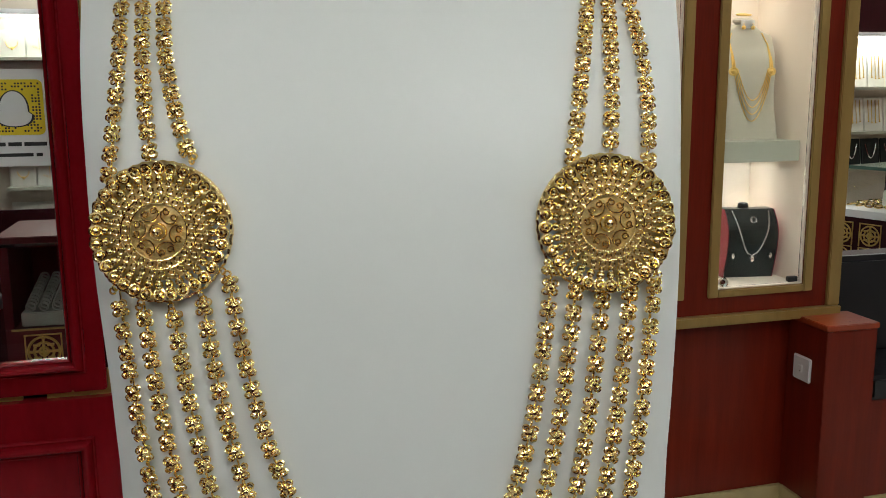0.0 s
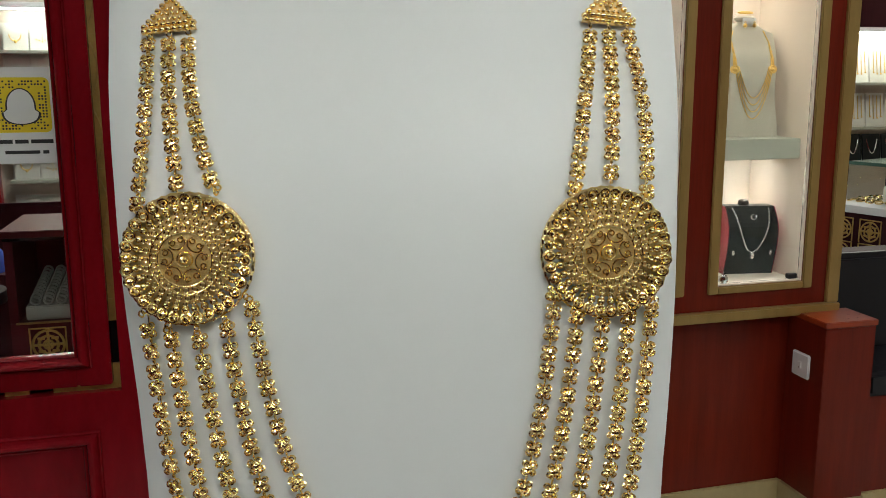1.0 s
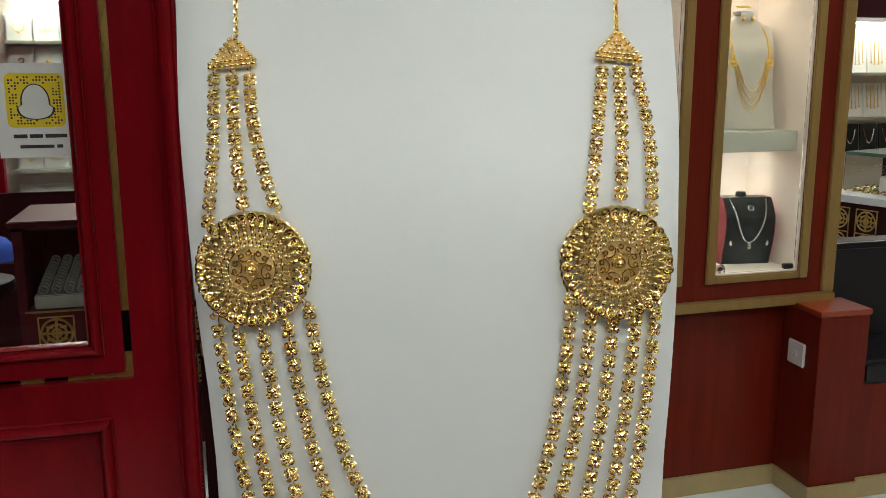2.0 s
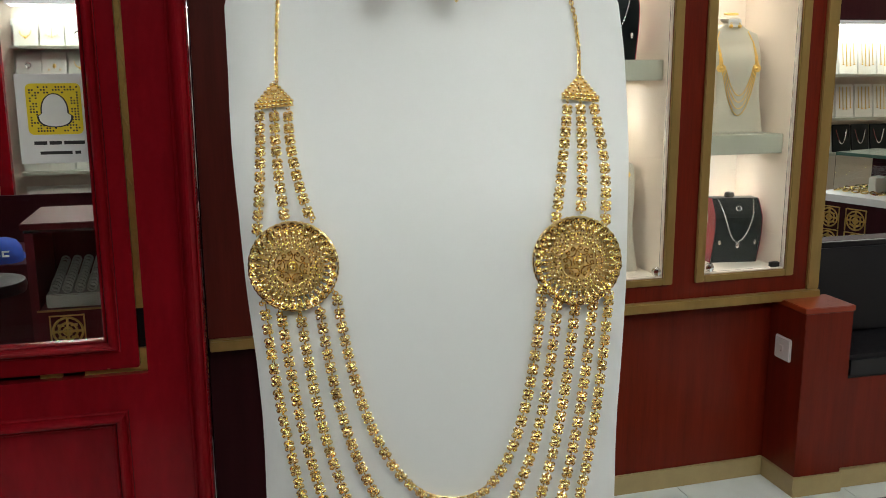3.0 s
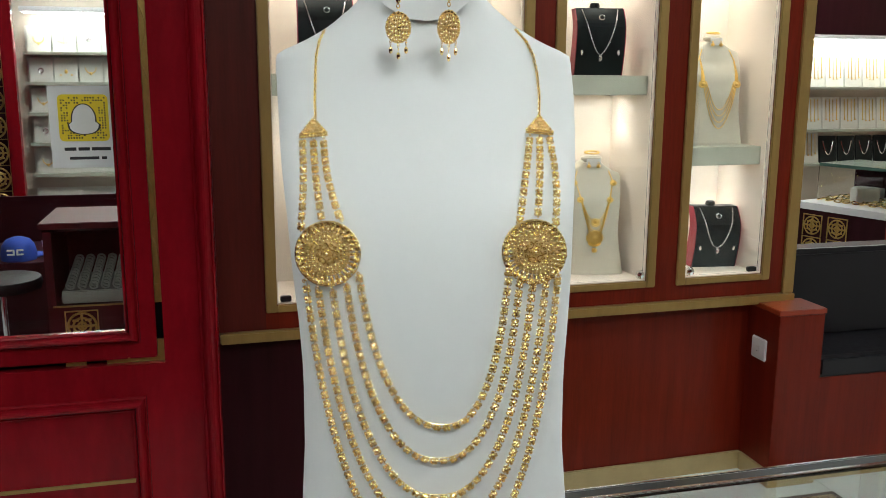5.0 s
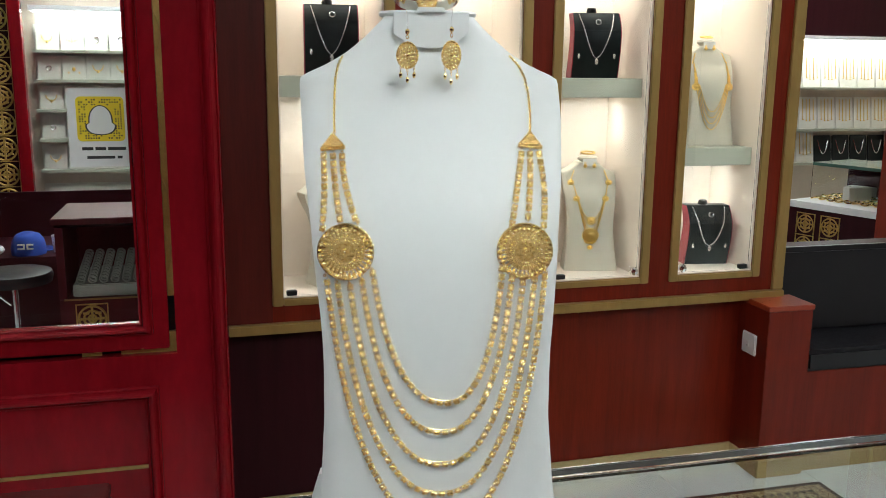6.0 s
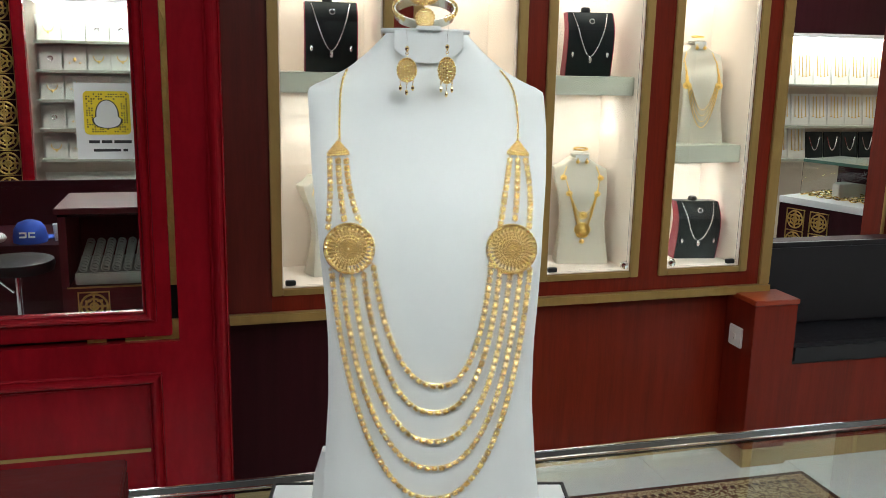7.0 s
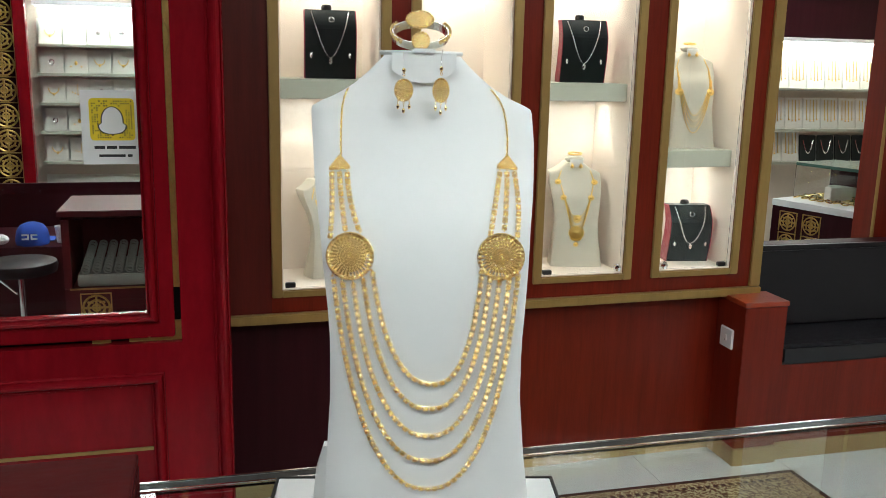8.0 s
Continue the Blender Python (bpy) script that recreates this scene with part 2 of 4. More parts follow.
structure("wall_south", Mesh().box(XL, XR, YN - 0.12, YN, FLOOR - 0.15, CEIL + 0.12), RED_DARK, "maroon panelled wall behind the counter", "wall")
# pale strip out of view, added to brighten reflections in the gold
structure("wall_south_frieze", Mesh().box(XL, XR, YN, YN + 0.03, 2.2, CEIL), PAINT, "unseen pale strip behind the counter, added for the gold to reflect", "wall")
structure("wall_north", Mesh().box(XL, XR, BACK, BACK + 0.12, FLOOR - 0.15, CEIL + 0.12), WALLP, "warm painted wall of the back room", "wall")

# ---- showcase wall ----
# the wall stands a little askew: it is turned about its right end
SKEW = Matrix.Translation((1.9, 2.416, 0)) @ pose(0, 0, 0, 0, 0, 1.8) @ Matrix.Translation((-1.9, -2.416, 0))
built = set(bpy.data.objects)
NICHES = [("A", 0.084, 0.412, 1.501), ("B", 0.545, 0.868, 1.259), ("C", 1.008, 1.334, 1.501), ("D", 1.484, 1.792, 1.259)]
N_BOT, N_TOP, N_BACK, TRIM = 0.811, 1.95, 2.72, 0.034
w = Mesh()
edges = [0.05] + [e for _, a, b, _ in NICHES for e in (a, b)] + [1.884]
for a, b in zip(edges[::2], edges[1::2]):
    w.box(a, b, WALL, WALL + 0.04, 0.734, CEIL)
for _, a, b, _ in NICHES:
    w.box(a, b, WALL, WALL + 0.04, 0.734, N_BOT)
    w.box(a, b, WALL, WALL + 0.04, N_TOP, CEIL)
structure("wall_showcase", w, RED_WARM, "mahogany wall face with lit showcase openings", "wall")
# same veneer as the showcase wall; the shade beside the post is in its colour
structure("wall_dark", Mesh().box(-0.09, 0.05, WALL, WALL + 0.04, 0.734, CEIL), RED_WARM_SHADE, "mahogany board beside the first showcase, its shade put into the colour", "wall")
# left stretch of the lower wall, coloured darker than wall_lower
structure("wall_lower_dark", Mesh().box(-0.09, 0.55, LOWER, LOWER + 0.06, FLOOR, 0.70), RED_DARK, "darker maroon stretch of the lower wall below the first showcase", "wall")
structure("wall_lower", Mesh().box(0.55, 1.884, LOWER, LOWER + 0.06, FLOOR, 0.70), RED_WARM, "mahogany veneer panel below the showcases", "wall")
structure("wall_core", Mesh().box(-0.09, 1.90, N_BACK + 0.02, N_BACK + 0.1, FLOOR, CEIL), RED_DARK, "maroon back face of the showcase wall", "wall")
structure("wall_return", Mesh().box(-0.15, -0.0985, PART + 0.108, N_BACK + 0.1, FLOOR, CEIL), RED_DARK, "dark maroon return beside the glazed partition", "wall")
structure("trim_ledge", Mesh().box(-0.088, 1.93, WALL - 0.022, LOWER + 0.05, 0.701, 0.733, 0.003), GILT, "gilt ledge strip under the showcases", "trim")
structure("trim_end", Mesh().box(1.884, 1.93, WALL - 0.012, N_BACK + 0.1, 0.7335, CEIL - 0.002, 0.003), GILT, "gilt strip closing the end of the showcase wall", "trim")
structure("wall_end", Mesh().box(1.884, 1.925, LOWER + 0.002, N_BACK + 0.1, FLOOR, 0.700), RED_WARM, "mahogany end of the lower wall", "wall")
structure("baseboard", Mesh().box(-0.088, 1.788, LOWER - 0.014, LOWER, FLOOR, 0.12, 0.003), SKIRT, "beige skirting along the mahogany panel", "baseboard")


def showcase(tag, x0, x1, zs):
    t = thing("showcase", at((x0 + x1) / 2, WALL, N_BOT), "lit cream-lined showcase with gilt frame, shelf and glass door", "showcase", "showcases in the wall")
    h, dep, zt = (x1 - x0) / 2, N_BACK - WALL, N_TOP - N_BOT
    lin = Mesh()
    lin.box(-h - 0.012, h + 0.012, dep, dep + 0.012, -0.012, zt + 0.012)
    lin.box(-h - 0.012, -h, 0.042, dep, -0.012, zt + 0.012).box(h, h + 0.012, 0.042, dep, -0.012, zt + 0.012)
    lin.box(-h, h, 0.042, dep, -0.012, 0.0).box(-h, h, 0.042, dep, zt, zt + 0.012)
    part("lining", lin, CREAM, t)
    fr = Mesh()
    fr.box(-h - TRIM, -h, -0.010, 0.0, -TRIM * 0.7, zt + TRIM, 0.003).box(h, h + TRIM, -0.010, 0.0, -TRIM * 0.7, zt + TRIM, 0.003)
    fr.box(-h, h, -0.0095, 0.0, -TRIM * 0.7, 0.0, 0.003).box(-h, h, -0.0095, 0.0, zt, zt + TRIM, 0.003)
    jamb = Mesh().box(-h, -h + 0.004, 0.0005, 0.0415, 0.0, zt).box(h - 0.004, h, 0.0005, 0.0415, 0.0, zt)
    jamb.box(-h + 0.004, h - 0.004, 0.0005, 0.0415, 0.0, 0.004).box(-h + 0.004, h - 0.004, 0.0005, 0.0415, zt - 0.004, zt)
    part("jamb", jamb, CREAM, t, "cream jamb lining")
    part("frame", fr, GILT, t, "gilt moulded frame")
    part("shelf", Mesh().box(-h + 0.0005, h - 0.0005, 0.05, dep - 0.0005, zs - N_BOT - 0.064, zs - N_BOT, 0.002), SHELF, t, "grey-olive shelf")
    pane = part("pane", Mesh().box(-h + 0.0045, h - 0.0045, 0.012, 0.016, 0.0045, zt - 0.0045), GLASS, t, "clear glass door")
    pane.visible_shadow = False
    for s, nm in ((-1, "clip"), (1, "knob")):
        if tag == "D":
            s = -s
        if nm == "clip":
            part("clip", Mesh().box(s * (h - 0.045), s * (h - 0.012), 0.005, 0.024, 0.006, 0.022, 0.002), BLACKP, t, "dark hinge clip")
        else:
            k = Mesh().lathe([(0.006, -0.002), (0.006, 0.004), (0.014, 0.007), (0.016, 0.014), (0.013, 0.022), (0.001, 0.026)], 16, pose(s * (h - 0.022), 0.014, 0.022, 90))
            part("knob", k, CHROME, t, "chrome door knob", smooth=True)
    for zz, cx in ((zt, -0.055), (zt, h - 0.055), (zs - N_BOT - 0.064, -0.055), (zs - N_BOT - 0.064, h - 0.055)):
        part("lamp_rim", Mesh().torus(0.022, 0.004, 16, 6, pose(cx, 0.225, zz - 0.003)), CHROME, t, "chrome downlight rim", smooth=True)
        part("lamp_lens", Mesh().lathe([(0.019, -0.004), (0.019, -0.0015)], 14, pose(cx, 0.225, zz)), SPOT, t, "glowing downlight lens")
        ld = bpy.data.lights.new("showcase_spot", "SPOT")
        ld.energy, ld.color, ld.spot_size, ld.spot_blend, ld.shadow_soft_size = NICHE_WATTS * (1.3 if zz == zt else 0.55), (1.0, 0.90, 0.78), radians(84), 0.35, 0.015
        lo = new("showcase_spot", ld)
        lo.matrix_basis = pose((x0 + x1) / 2 + cx, WALL + 0.225, N_BOT + zz - 0.02)
    return t


for n in NICHES:
    showcase(*n)
for ob in bpy.data.objects:
    if ob not in built and ob.parent is None:
        ob.matrix_basis = SKEW @ ob.matrix_basis

# ---- sofa corner ----
p = thing("sofa_pedestal", at(1.785, 2.266, FLOOR), "mahogany end pedestal of the built-in sofa", "pedestal")
part("body", Mesh().box(0.0, 0.18, 0.0, LOWER - 2.266 - 0.008, 0.07, 0.640, 0.002), RED_WARM, p)
part("top", Mesh().box(-0.004, 0.184, -0.004, LOWER - 2.266 - 0.044, 0.641, 0.659, 0.002), RED_TOP, p, "orange-red polished top")
part("plinth", Mesh().box(-0.006, 0.186, -0.008, LOWER - 2.266 - 0.016, 0.0, 0.07, 0.003), SKIRT, p, "beige plinth")
o = thing("light_switch", at(1.783, 2.364, 0.547), "white plastic light switch on the mahogany pedestal", "switch")
part("plate", Mesh().box(-0.010, 0.0, -0.042, 0.042, -0.040, 0.040, 0.004), PLASTIC, o)
part("rocker", Mesh().box(-0.0135, -0.0102, -0.009, 0.009, -0.012, 0.012, 0.0012), PLASTIC, o)
part("marker", Mesh().box(-0.0141, -0.0136, -0.002, 0.002, -0.009, -0.006), BLACKP, o, "small dark mark")
s = thing("sofa", at(1.97, 2.28, FLOOR), "black leather built-in sofa on a mahogany base", "sofa")
part("base", Mesh().box(0.0, 2.6, 0.012, 0.30, 0.07, 0.394), RED_WARM, s, "mahogany front panel")
part("plinth", Mesh().box(0.0, 2.6, 0.0, 0.29, 0.0, 0.07, 0.003), SKIRT, s, "beige plinth")
part("seat", Mesh().box(-0.0, 2.6, 0.0, 0.40, 0.395, 0.475, 0.014), BLACKL, s, "black leather seat cushion", smooth=True)
bk = Mesh().box(-0.04, 2.6, 0.0, 0.09, 0.0, 0.34, 0.02, pose(0.0, 0.235, 0.468, -8))
part("backrest", bk, BLACKL, s, "black leather backrest", smooth=True)
structure("wall_sofa", Mesh().box(1.931, XR, 2.70, 2.78, FLOOR, 0.83), RED_DARK, "low maroon wall behind the sofa", "wall")
structure("wall_column", Mesh().box(2.820, XR, 2.86, 3.0, FLOOR, CEIL), RED_WARM, "mahogany wall at the end of the sofa", "wall")
structure("trim_column", Mesh().box(2.808, 2.8195, 2.852, 2.866, FLOOR, CEIL, 0.002), GILT, "thin gilt edge of the mahogany wall", "trim")
n = thing("wall_notice", at(2.848, 2.859, 1.70), "white paper notice on the mahogany wall", "notice")
part("sheet", Mesh().box(-0.012, 0.20, -0.003, 0.0, -0.12, 0.12), WHITE, n)

# ---- glazed partition ----
OX, OZ = -0.229, 0.757
w = Mesh()
w.box(XL, OX, PART, PART + 0.04, FLOOR, OZ)
w.box(OX, -0.09, PART, PART + 0.04, FLOOR, CEIL)
w.box(XL, OX, PART, PART + 0.04, 2.35, CEIL)
w.box(XL, -1.9, PART, PART + 0.04, OZ, 2.35)
structure("wall_partition", w, RED, "crimson lacquered partition with a large glazed opening", "wall")


RIB = [(0.0, 0.0), (0.0, 0.008), (0.05, 0.012), (0.12, 0.013), (0.19, 0.010), (0.21, 0.012), (0.29, 0.020), (0.38, 0.025), (0.50, 0.0275), (0.62, 0.026), (0.73, 0.020), (0.80, 0.012), (0.83, 0.008), (0.90, 0.0105), (0.97, 0.008), (1.0, 0.0)]


def moulding(m, axis, a, b, c, y, wd, flip=False, ma=0.0, mb=0.0, deep=1.0):
    """A turned moulding along x or z, a half round between two beads; ma and mb mitre its ends."""
    n = len(RIB)
    rib = [(1 - s, d) for s, d in reversed(RIB)] if flip else RIB
    v = []
    for e0, slope in ((a, ma), (b, mb)):
        for s, d in rib:
            w, e = c + wd * s, e0 + slope * s
            v.append((e, y - d * deep, w) if axis == "x" else (w, y - d * deep, e))
    f = [(i, i + 1, n + i + 1, n + i) for i in range(n - 1)]
    if axis == "x":
        f = [q[::-1] for q in f]
    m.add(v, f + [tuple(range(n)), tuple(range(2 * n - 1, n - 1, -1))])


m_ = Mesh()
moulding(m_, "z", FLOOR, CEIL - 0.001, -0.138, PART, 0.047, deep=0.8)
structure("trim_post", m_, RED, "ribbed crimson moulding along the partition's end post", "trim")
sash = thing("framed_window", at(0, PART, 0), "crimson framed fixed window with a mirror-clear pane", "window")
f_ = Mesh()
f_.box(-0.318, -0.247, 0.0, 0.04, 0.773, 2.33, 0.003)
f_.box(-1.88, -0.318, 0.0, 0.04, 0.773, 0.845, 0.003)
f_.box(-1.88, -0.318, 0.0, 0.04, 2.27, 2.33, 0.003)
f_.box(-1.88, -1.82, 0.0, 0.04, 0.845, 2.27, 0.003)
part("frame", f_, RED, sash)
g_ = Mesh()
moulding(g_, "z", 0.851, 2.30, -0.322, 0.0, 0.036, ma=-0.034)
part("moulding", g_, RED, sash, "ribbed crimson glazing bead")
g_ = Mesh()
moulding(g_, "x", -1.86, -0.286, 0.817, 0.0, 0.034, True, mb=-0.036)
part("moulding", g_, RED, sash, "ribbed crimson glazing bead")
pane = part("pane", Mesh().box(-1.85, -0.290, 0.018, 0.023, 0.805, 2.30), GLASS, sash, "clear window pane")
pane.visible_shadow = False
slit = Mesh().box(-0.2465, -0.2295, PART + 0.022, PART + 0.032, 0.915, 2.38).box(-0.375, -0.2295, PART + 0.022, PART + 0.032, 0.7575, 0.7725).box(-0.2465, -0.2295, PART + 0.022, PART + 0.032, 0.7725, 0.815).box(-0.475, -0.425, PART + 0.022, PART + 0.032, 0.7575, 0.7725)
for k in range(10):
    slit.box(-0.2465, -0.2295, PART + 0.020, PART + 0.022, 0.96 + 0.145 * k, 0.966 + 0.145 * k).tube([(-0.2455 + 0.014 * math.sin(math.pi * q / 8), PART + 0.0205, 0.98 + 0.145 * k + 0.0135 * q) for q in range(9)], 0.0022, 5)
structure("trim_slit", slit, BRASS, "gold fretwork strip seen in the gap beside the sash", "trim")
# added board that darkens the gap, which is open to the back room
structure("trim_slit_back", Mesh().box(-1.9, -0.2295, PART + 0.045, PART + 0.052, 0.70, 0.79).box(-0.300, -0.2295, PART + 0.045, PART + 0.052, 0.79, 2.38), BLACKV, "dark board added behind the sash gap in place of its shade", "trim")
structure("trim_slit_posts", Mesh().box(-0.247, -0.229, PART + 0.005, PART + 0.035, 2.3, 2.35).box(-1.2, -1.18, PART + 0.005, PART + 0.035, 0.757, 0.773), BRASS, "small brass spacers holding the sash", "trim")
pm = Mesh()
moulding(pm, "z", 0.12, 0.631, -0.319, PART, 0.039, mb=0.038)
moulding(pm, "x", -1.9, -0.319, 0.631, PART, 0.038, mb=0.039)
structure("trim_panel", pm, RED, "ribbed crimson panel moulding on the partition", "trim")
structure("trim_strip", Mesh().box(-1.9, -0.320, PART - 0.006, PART, 0.431, 0.441, 0.001), GILT, "thin gold inlay strip on the partition", "trim")


def rounded(cx, cz, hw, hh, r, n=6):
    return [(cx + sx * (hw - r) + r * math.cos(a), cz + sz * (hh - r) + r * math.sin(a))
            for sx, sz, a0 in ((1, 1, 0), (-1, 1, 90), (-1, -1, 180), (1, -1, 270)) for a in (radians(a0 + 90 * i / n) for i in range(n + 1))]


sg = thing("window_sticker", at(-0.392, PART + 0.0165, 1.371), "white printed sticker with a yellow emblem on the window", "sticker")
part("sheet", Mesh().box(-0.075, 0.073, -0.0015, 0.0, -0.100, 0.100), WHITE, sg)
part("emblem", Mesh().extrude(rounded(0.004, 0.022, 0.058, 0.057, 0.012), -0.0025, -0.0016), YELLOW, sg, "yellow rounded square")
dots = Mesh()
for a in range(-8, 9):
    for b in range(-8, 9):
        if max(abs(a), abs(b)) > 5 and random.random() < 0.62:
            dots.box(0.004 + 0.0062 * a - 0.0018, 0.004 + 0.0062 * a + 0.0018, -0.0031, -0.0026, 0.022 + 0.0061 * b - 0.0018, 0.022 + 0.0061 * b + 0.0018)
part("speckles", dots, INK, sg, "dark specks on the emblem")["kind"] = "stuff"
blob = [(0.004 + (0.023 + 0.014 * max(0, -math.sin(a)) ** 2 + 0.007 * (math.sin(a) < -0.2)) * math.cos(a) * 1.15, 0.019 + 0.036 * math.sin(a)) for a in (2 * math.pi * i / 36 for i in range(36))]
part("blob", Mesh().extrude([(0.004 + (x - 0.004) * 1.12, 0.019 + (z - 0.019) * 1.06) for x, z in blob], -0.0030, -0.00265), INK, sg, "dark outline")
part("blob", Mesh().extrude(blob, -0.0036, -0.0031), WHITE, sg, "plain white shape")
bars = Mesh()
for x0, x1, z0, z1 in ((-0.045, -0.018, -0.058, -0.050), (-0.013, 0.013, -0.058, -0.050), (0.018, 0.062, -0.058, -0.050), (-0.034, 0.034, -0.080, -0.073), (0.040, 0.052, -0.080, -0.073)):
    bars.box(x0, x1, -0.0022, -0.0016, z0, z1)
part("lettering", bars, INK, sg, "dark lines of lettering")

# ---- ceiling lights ----
def ceiling_panel(m):
    t = thing("ceiling_light", m, "square glowing ceiling panel, added out of view as fill light", "light", "ceiling light panels")
    part("frame", Mesh().box(-0.31, 0.31, -0.31, -0.295, -0.02, 0).box(-0.31, 0.31, 0.295, 0.31, -0.02, 0).box(-0.31, -0.295, -0.295, 0.295, -0.02, 0).box(0.295, 0.31, -0.295, 0.295, -0.02, 0), PLASTIC, t)
    part("diffuser", Mesh().box(-0.294, 0.294, -0.294, 0.294, -0.012, -0.002), LED, t, "glowing diffuser")
    return t


def downlight(m):
    t = thing("downlight", m, "small round recessed ceiling downlight", "light", "ceiling downlights")
    part("rim", Mesh().torus(0.062, 0.008, 20, 6, at(0, 0, -0.004)), CHROME, t, "chrome rim", smooth=True)
    part("lens", Mesh().lathe([(0.055, -0.006), (0.055, -0.001)], 18), SPOT, t, "glowing lens")
    return t


# square panels added out of view as fill for bust and back room
base_panel = None
for x, y in ((-1.5, -0.8), (0.25, -0.85), (1.9, -0.8), (1.9, 0.9), (-0.25, 4.15), (0.8, 4.1), (-0.6, 4.95), (3.9, 4.75)):
    base_panel = copy_thing(base_panel, at(x, y, CEIL)) if base_panel else ceiling_panel(at(x, y, CEIL))
base_down = None
for x in (-2.4, -0.7, 1.0, 2.7):
    for y in (-2.0, -0.6, 1.55):
        base_down = copy_thing(base_down, at(x, y, CEIL)) if base_down else downlight(at(x, y, CEIL))

# ---- glass counter ----
CT, CE = 1.0, 0.637
c = thing("glass_counter", at(0.2, CE, FLOOR), "glass-topped sales counter with chrome edging", "counter")
top = part("top", Mesh().box(-1.6, 2.4, -0.62, -0.0003, CT - FLOOR - 0.010, CT - FLOOR, 0.001), GLASS, c, "clear glass top")
side = part("front_pane", Mesh().box(-1.6, 2.4, -0.020, -0.012, 0.40, CT - FLOOR - 0.012), GLASS, c, "clear glass front pane")
top.visible_shadow = side.visible_shadow = False
part("chrome_edge", Mesh().box(-1.6, 2.4, 0.0, 0.006, CT - FLOOR - 0.014, CT - FLOOR + 0.002, 0.0015), CHROME, c, "polished chrome edge strip", smooth=True)
part("seal", Mesh().box(-1.6, 2.4, -0.0175, -0.0003, CT - FLOOR + 0.0002, CT - FLOOR + 0.0012), BLACKP, c, "black seal beside the chrome")
part("chrome_edge", Mesh().box(-1.6, 2.4, -0.0225, -0.0178, CT - FLOOR + 0.0002, CT - FLOOR + 0.002, 0.0005), CHROME, c, "polished chrome edge strip")
part("body", Mesh().box(-1.6, 2.4, -0.62, -0.03, 0.0, 0.30), RED_WARM, c, "mahogany counter base")
part("back", Mesh().box(-1.6, 2.4, -0.64, -0.622, 0.0, CT - FLOOR), RED_WARM, c, "mahogany counter back")

P0, TURN, ZB = Vector((0.082, 0.380, 0)), -12.0, CT + 0.012
BUST = Matrix.Translation(P0) @ pose(0, 0, ZB, 0, 0, TURN)
tr = thing("display_tray", Matrix.Translation(P0) @ pose(0.006, 0.02, CT + 0.0005, 0, 0, TURN), "white presentation board with black edging on the counter", "tray")
part("board", Mesh().box(-0.185, 0.185, -0.20, 0.166, 0, 0.009, 0.001), WHITE, tr)
e_ = Mesh().box(-0.189, -0.1855, -0.20, 0.170, 0, 0.0105).box(0.1855, 0.189, -0.20, 0.170, 0, 0.0105).box(-0.1855, 0.1855, 0.1665, 0.170, 0, 0.0105)
part("edging", e_, BLACKP, tr, "black edging")
OXBLOOD = mat("oxblood_leather", (0.070, 0.008, 0.008), 0.6, var=0.22, scale=7, stretch=(1, 3, 1), bump=0.03, bump_scale=420, rough_var=0.2, spec=0.02)
bx = thing("leather_case", at(-0.241, 0.63, CT + 0.0005), "flat dark red leather case on the glass counter", "case")
part("body", Mesh().box(-0.72, 0.0, -0.46, 0.0, 0.0, 0.036, 0.003), OXBLOOD, bx)
part("lid", Mesh().box(-0.72, 0.0, -0.46, 0.0, 0.037, 0.050, 0.002), OXBLOOD, bx, "dark red leather lid")

# ---- the display bust ----
WIDTH = [(1.0, 0.1190), (1.109, 0.1094), (1.162, 0.1045), (1.226, 0.0997), (1.27, 0.0994), (1.29, 0.0998), (1.32, 0.1020), (1.36, 0.1057), (1.40, 0.1090), (1.44, 0.1142), (1.46, 0.1162), (1.49, 0.1178), (1.517, 0.1180), (1.5225, 0.1165),
         (1.5275, 0.1040), (1.534, 0.0905), (1.544, 0.0742), (1.558, 0.0576), (1.569, 0.0465), (1.5755, 0.0405)]
FRONT = [(1.0, -0.076), (1.25, -0.075), (1.29, -0.074), (1.32, -0.071), (1.36, -0.065), (1.40, -0.054), (1.43, -0.039), (1.46, -0.019), (1.495, -0.003), (1.526, 0.008), (1.545, 0.013), (1.5755, 0.015)]
CENTRE = [(1.0, 0.0125), (1.109, 0.0085), (1.162, 0.006), (1.226, 0.005), (1.32, 0.005), (1.36, 0.0038), (1.44, 0.0018), (1.49, 0.0005), (1.52, -0.002), (1.56, -0.002)]
BULGE = 0.008


def smooth_table(table, z, d=0.012):
    return sum(lerp(table, z + k * d) for k in (-1, -0.5, 0, 0.5, 1)) / 5


def centre(z):
    return smooth_table(CENTRE, z)


def bust_at(u, z, lift=0.0):
    """A place on the bust's front, in its own axes: u to the right, z as a world height."""
    q = max(-1.0, min(1.0, (u - centre(z)) / smooth_table(WIDTH, z, 0.002)))
    return Vector((u, smooth_table(FRONT, z) + BULGE * q * q + 0.008 * q ** 10 - lift, z - ZB))


def bust_normal(u, z):
    e = 0.006
    return (bust_at(u + e, z) - bust_at(u - e, z)).cross(bust_at(u, z + e) - bust_at(u, z - e)).normalized()


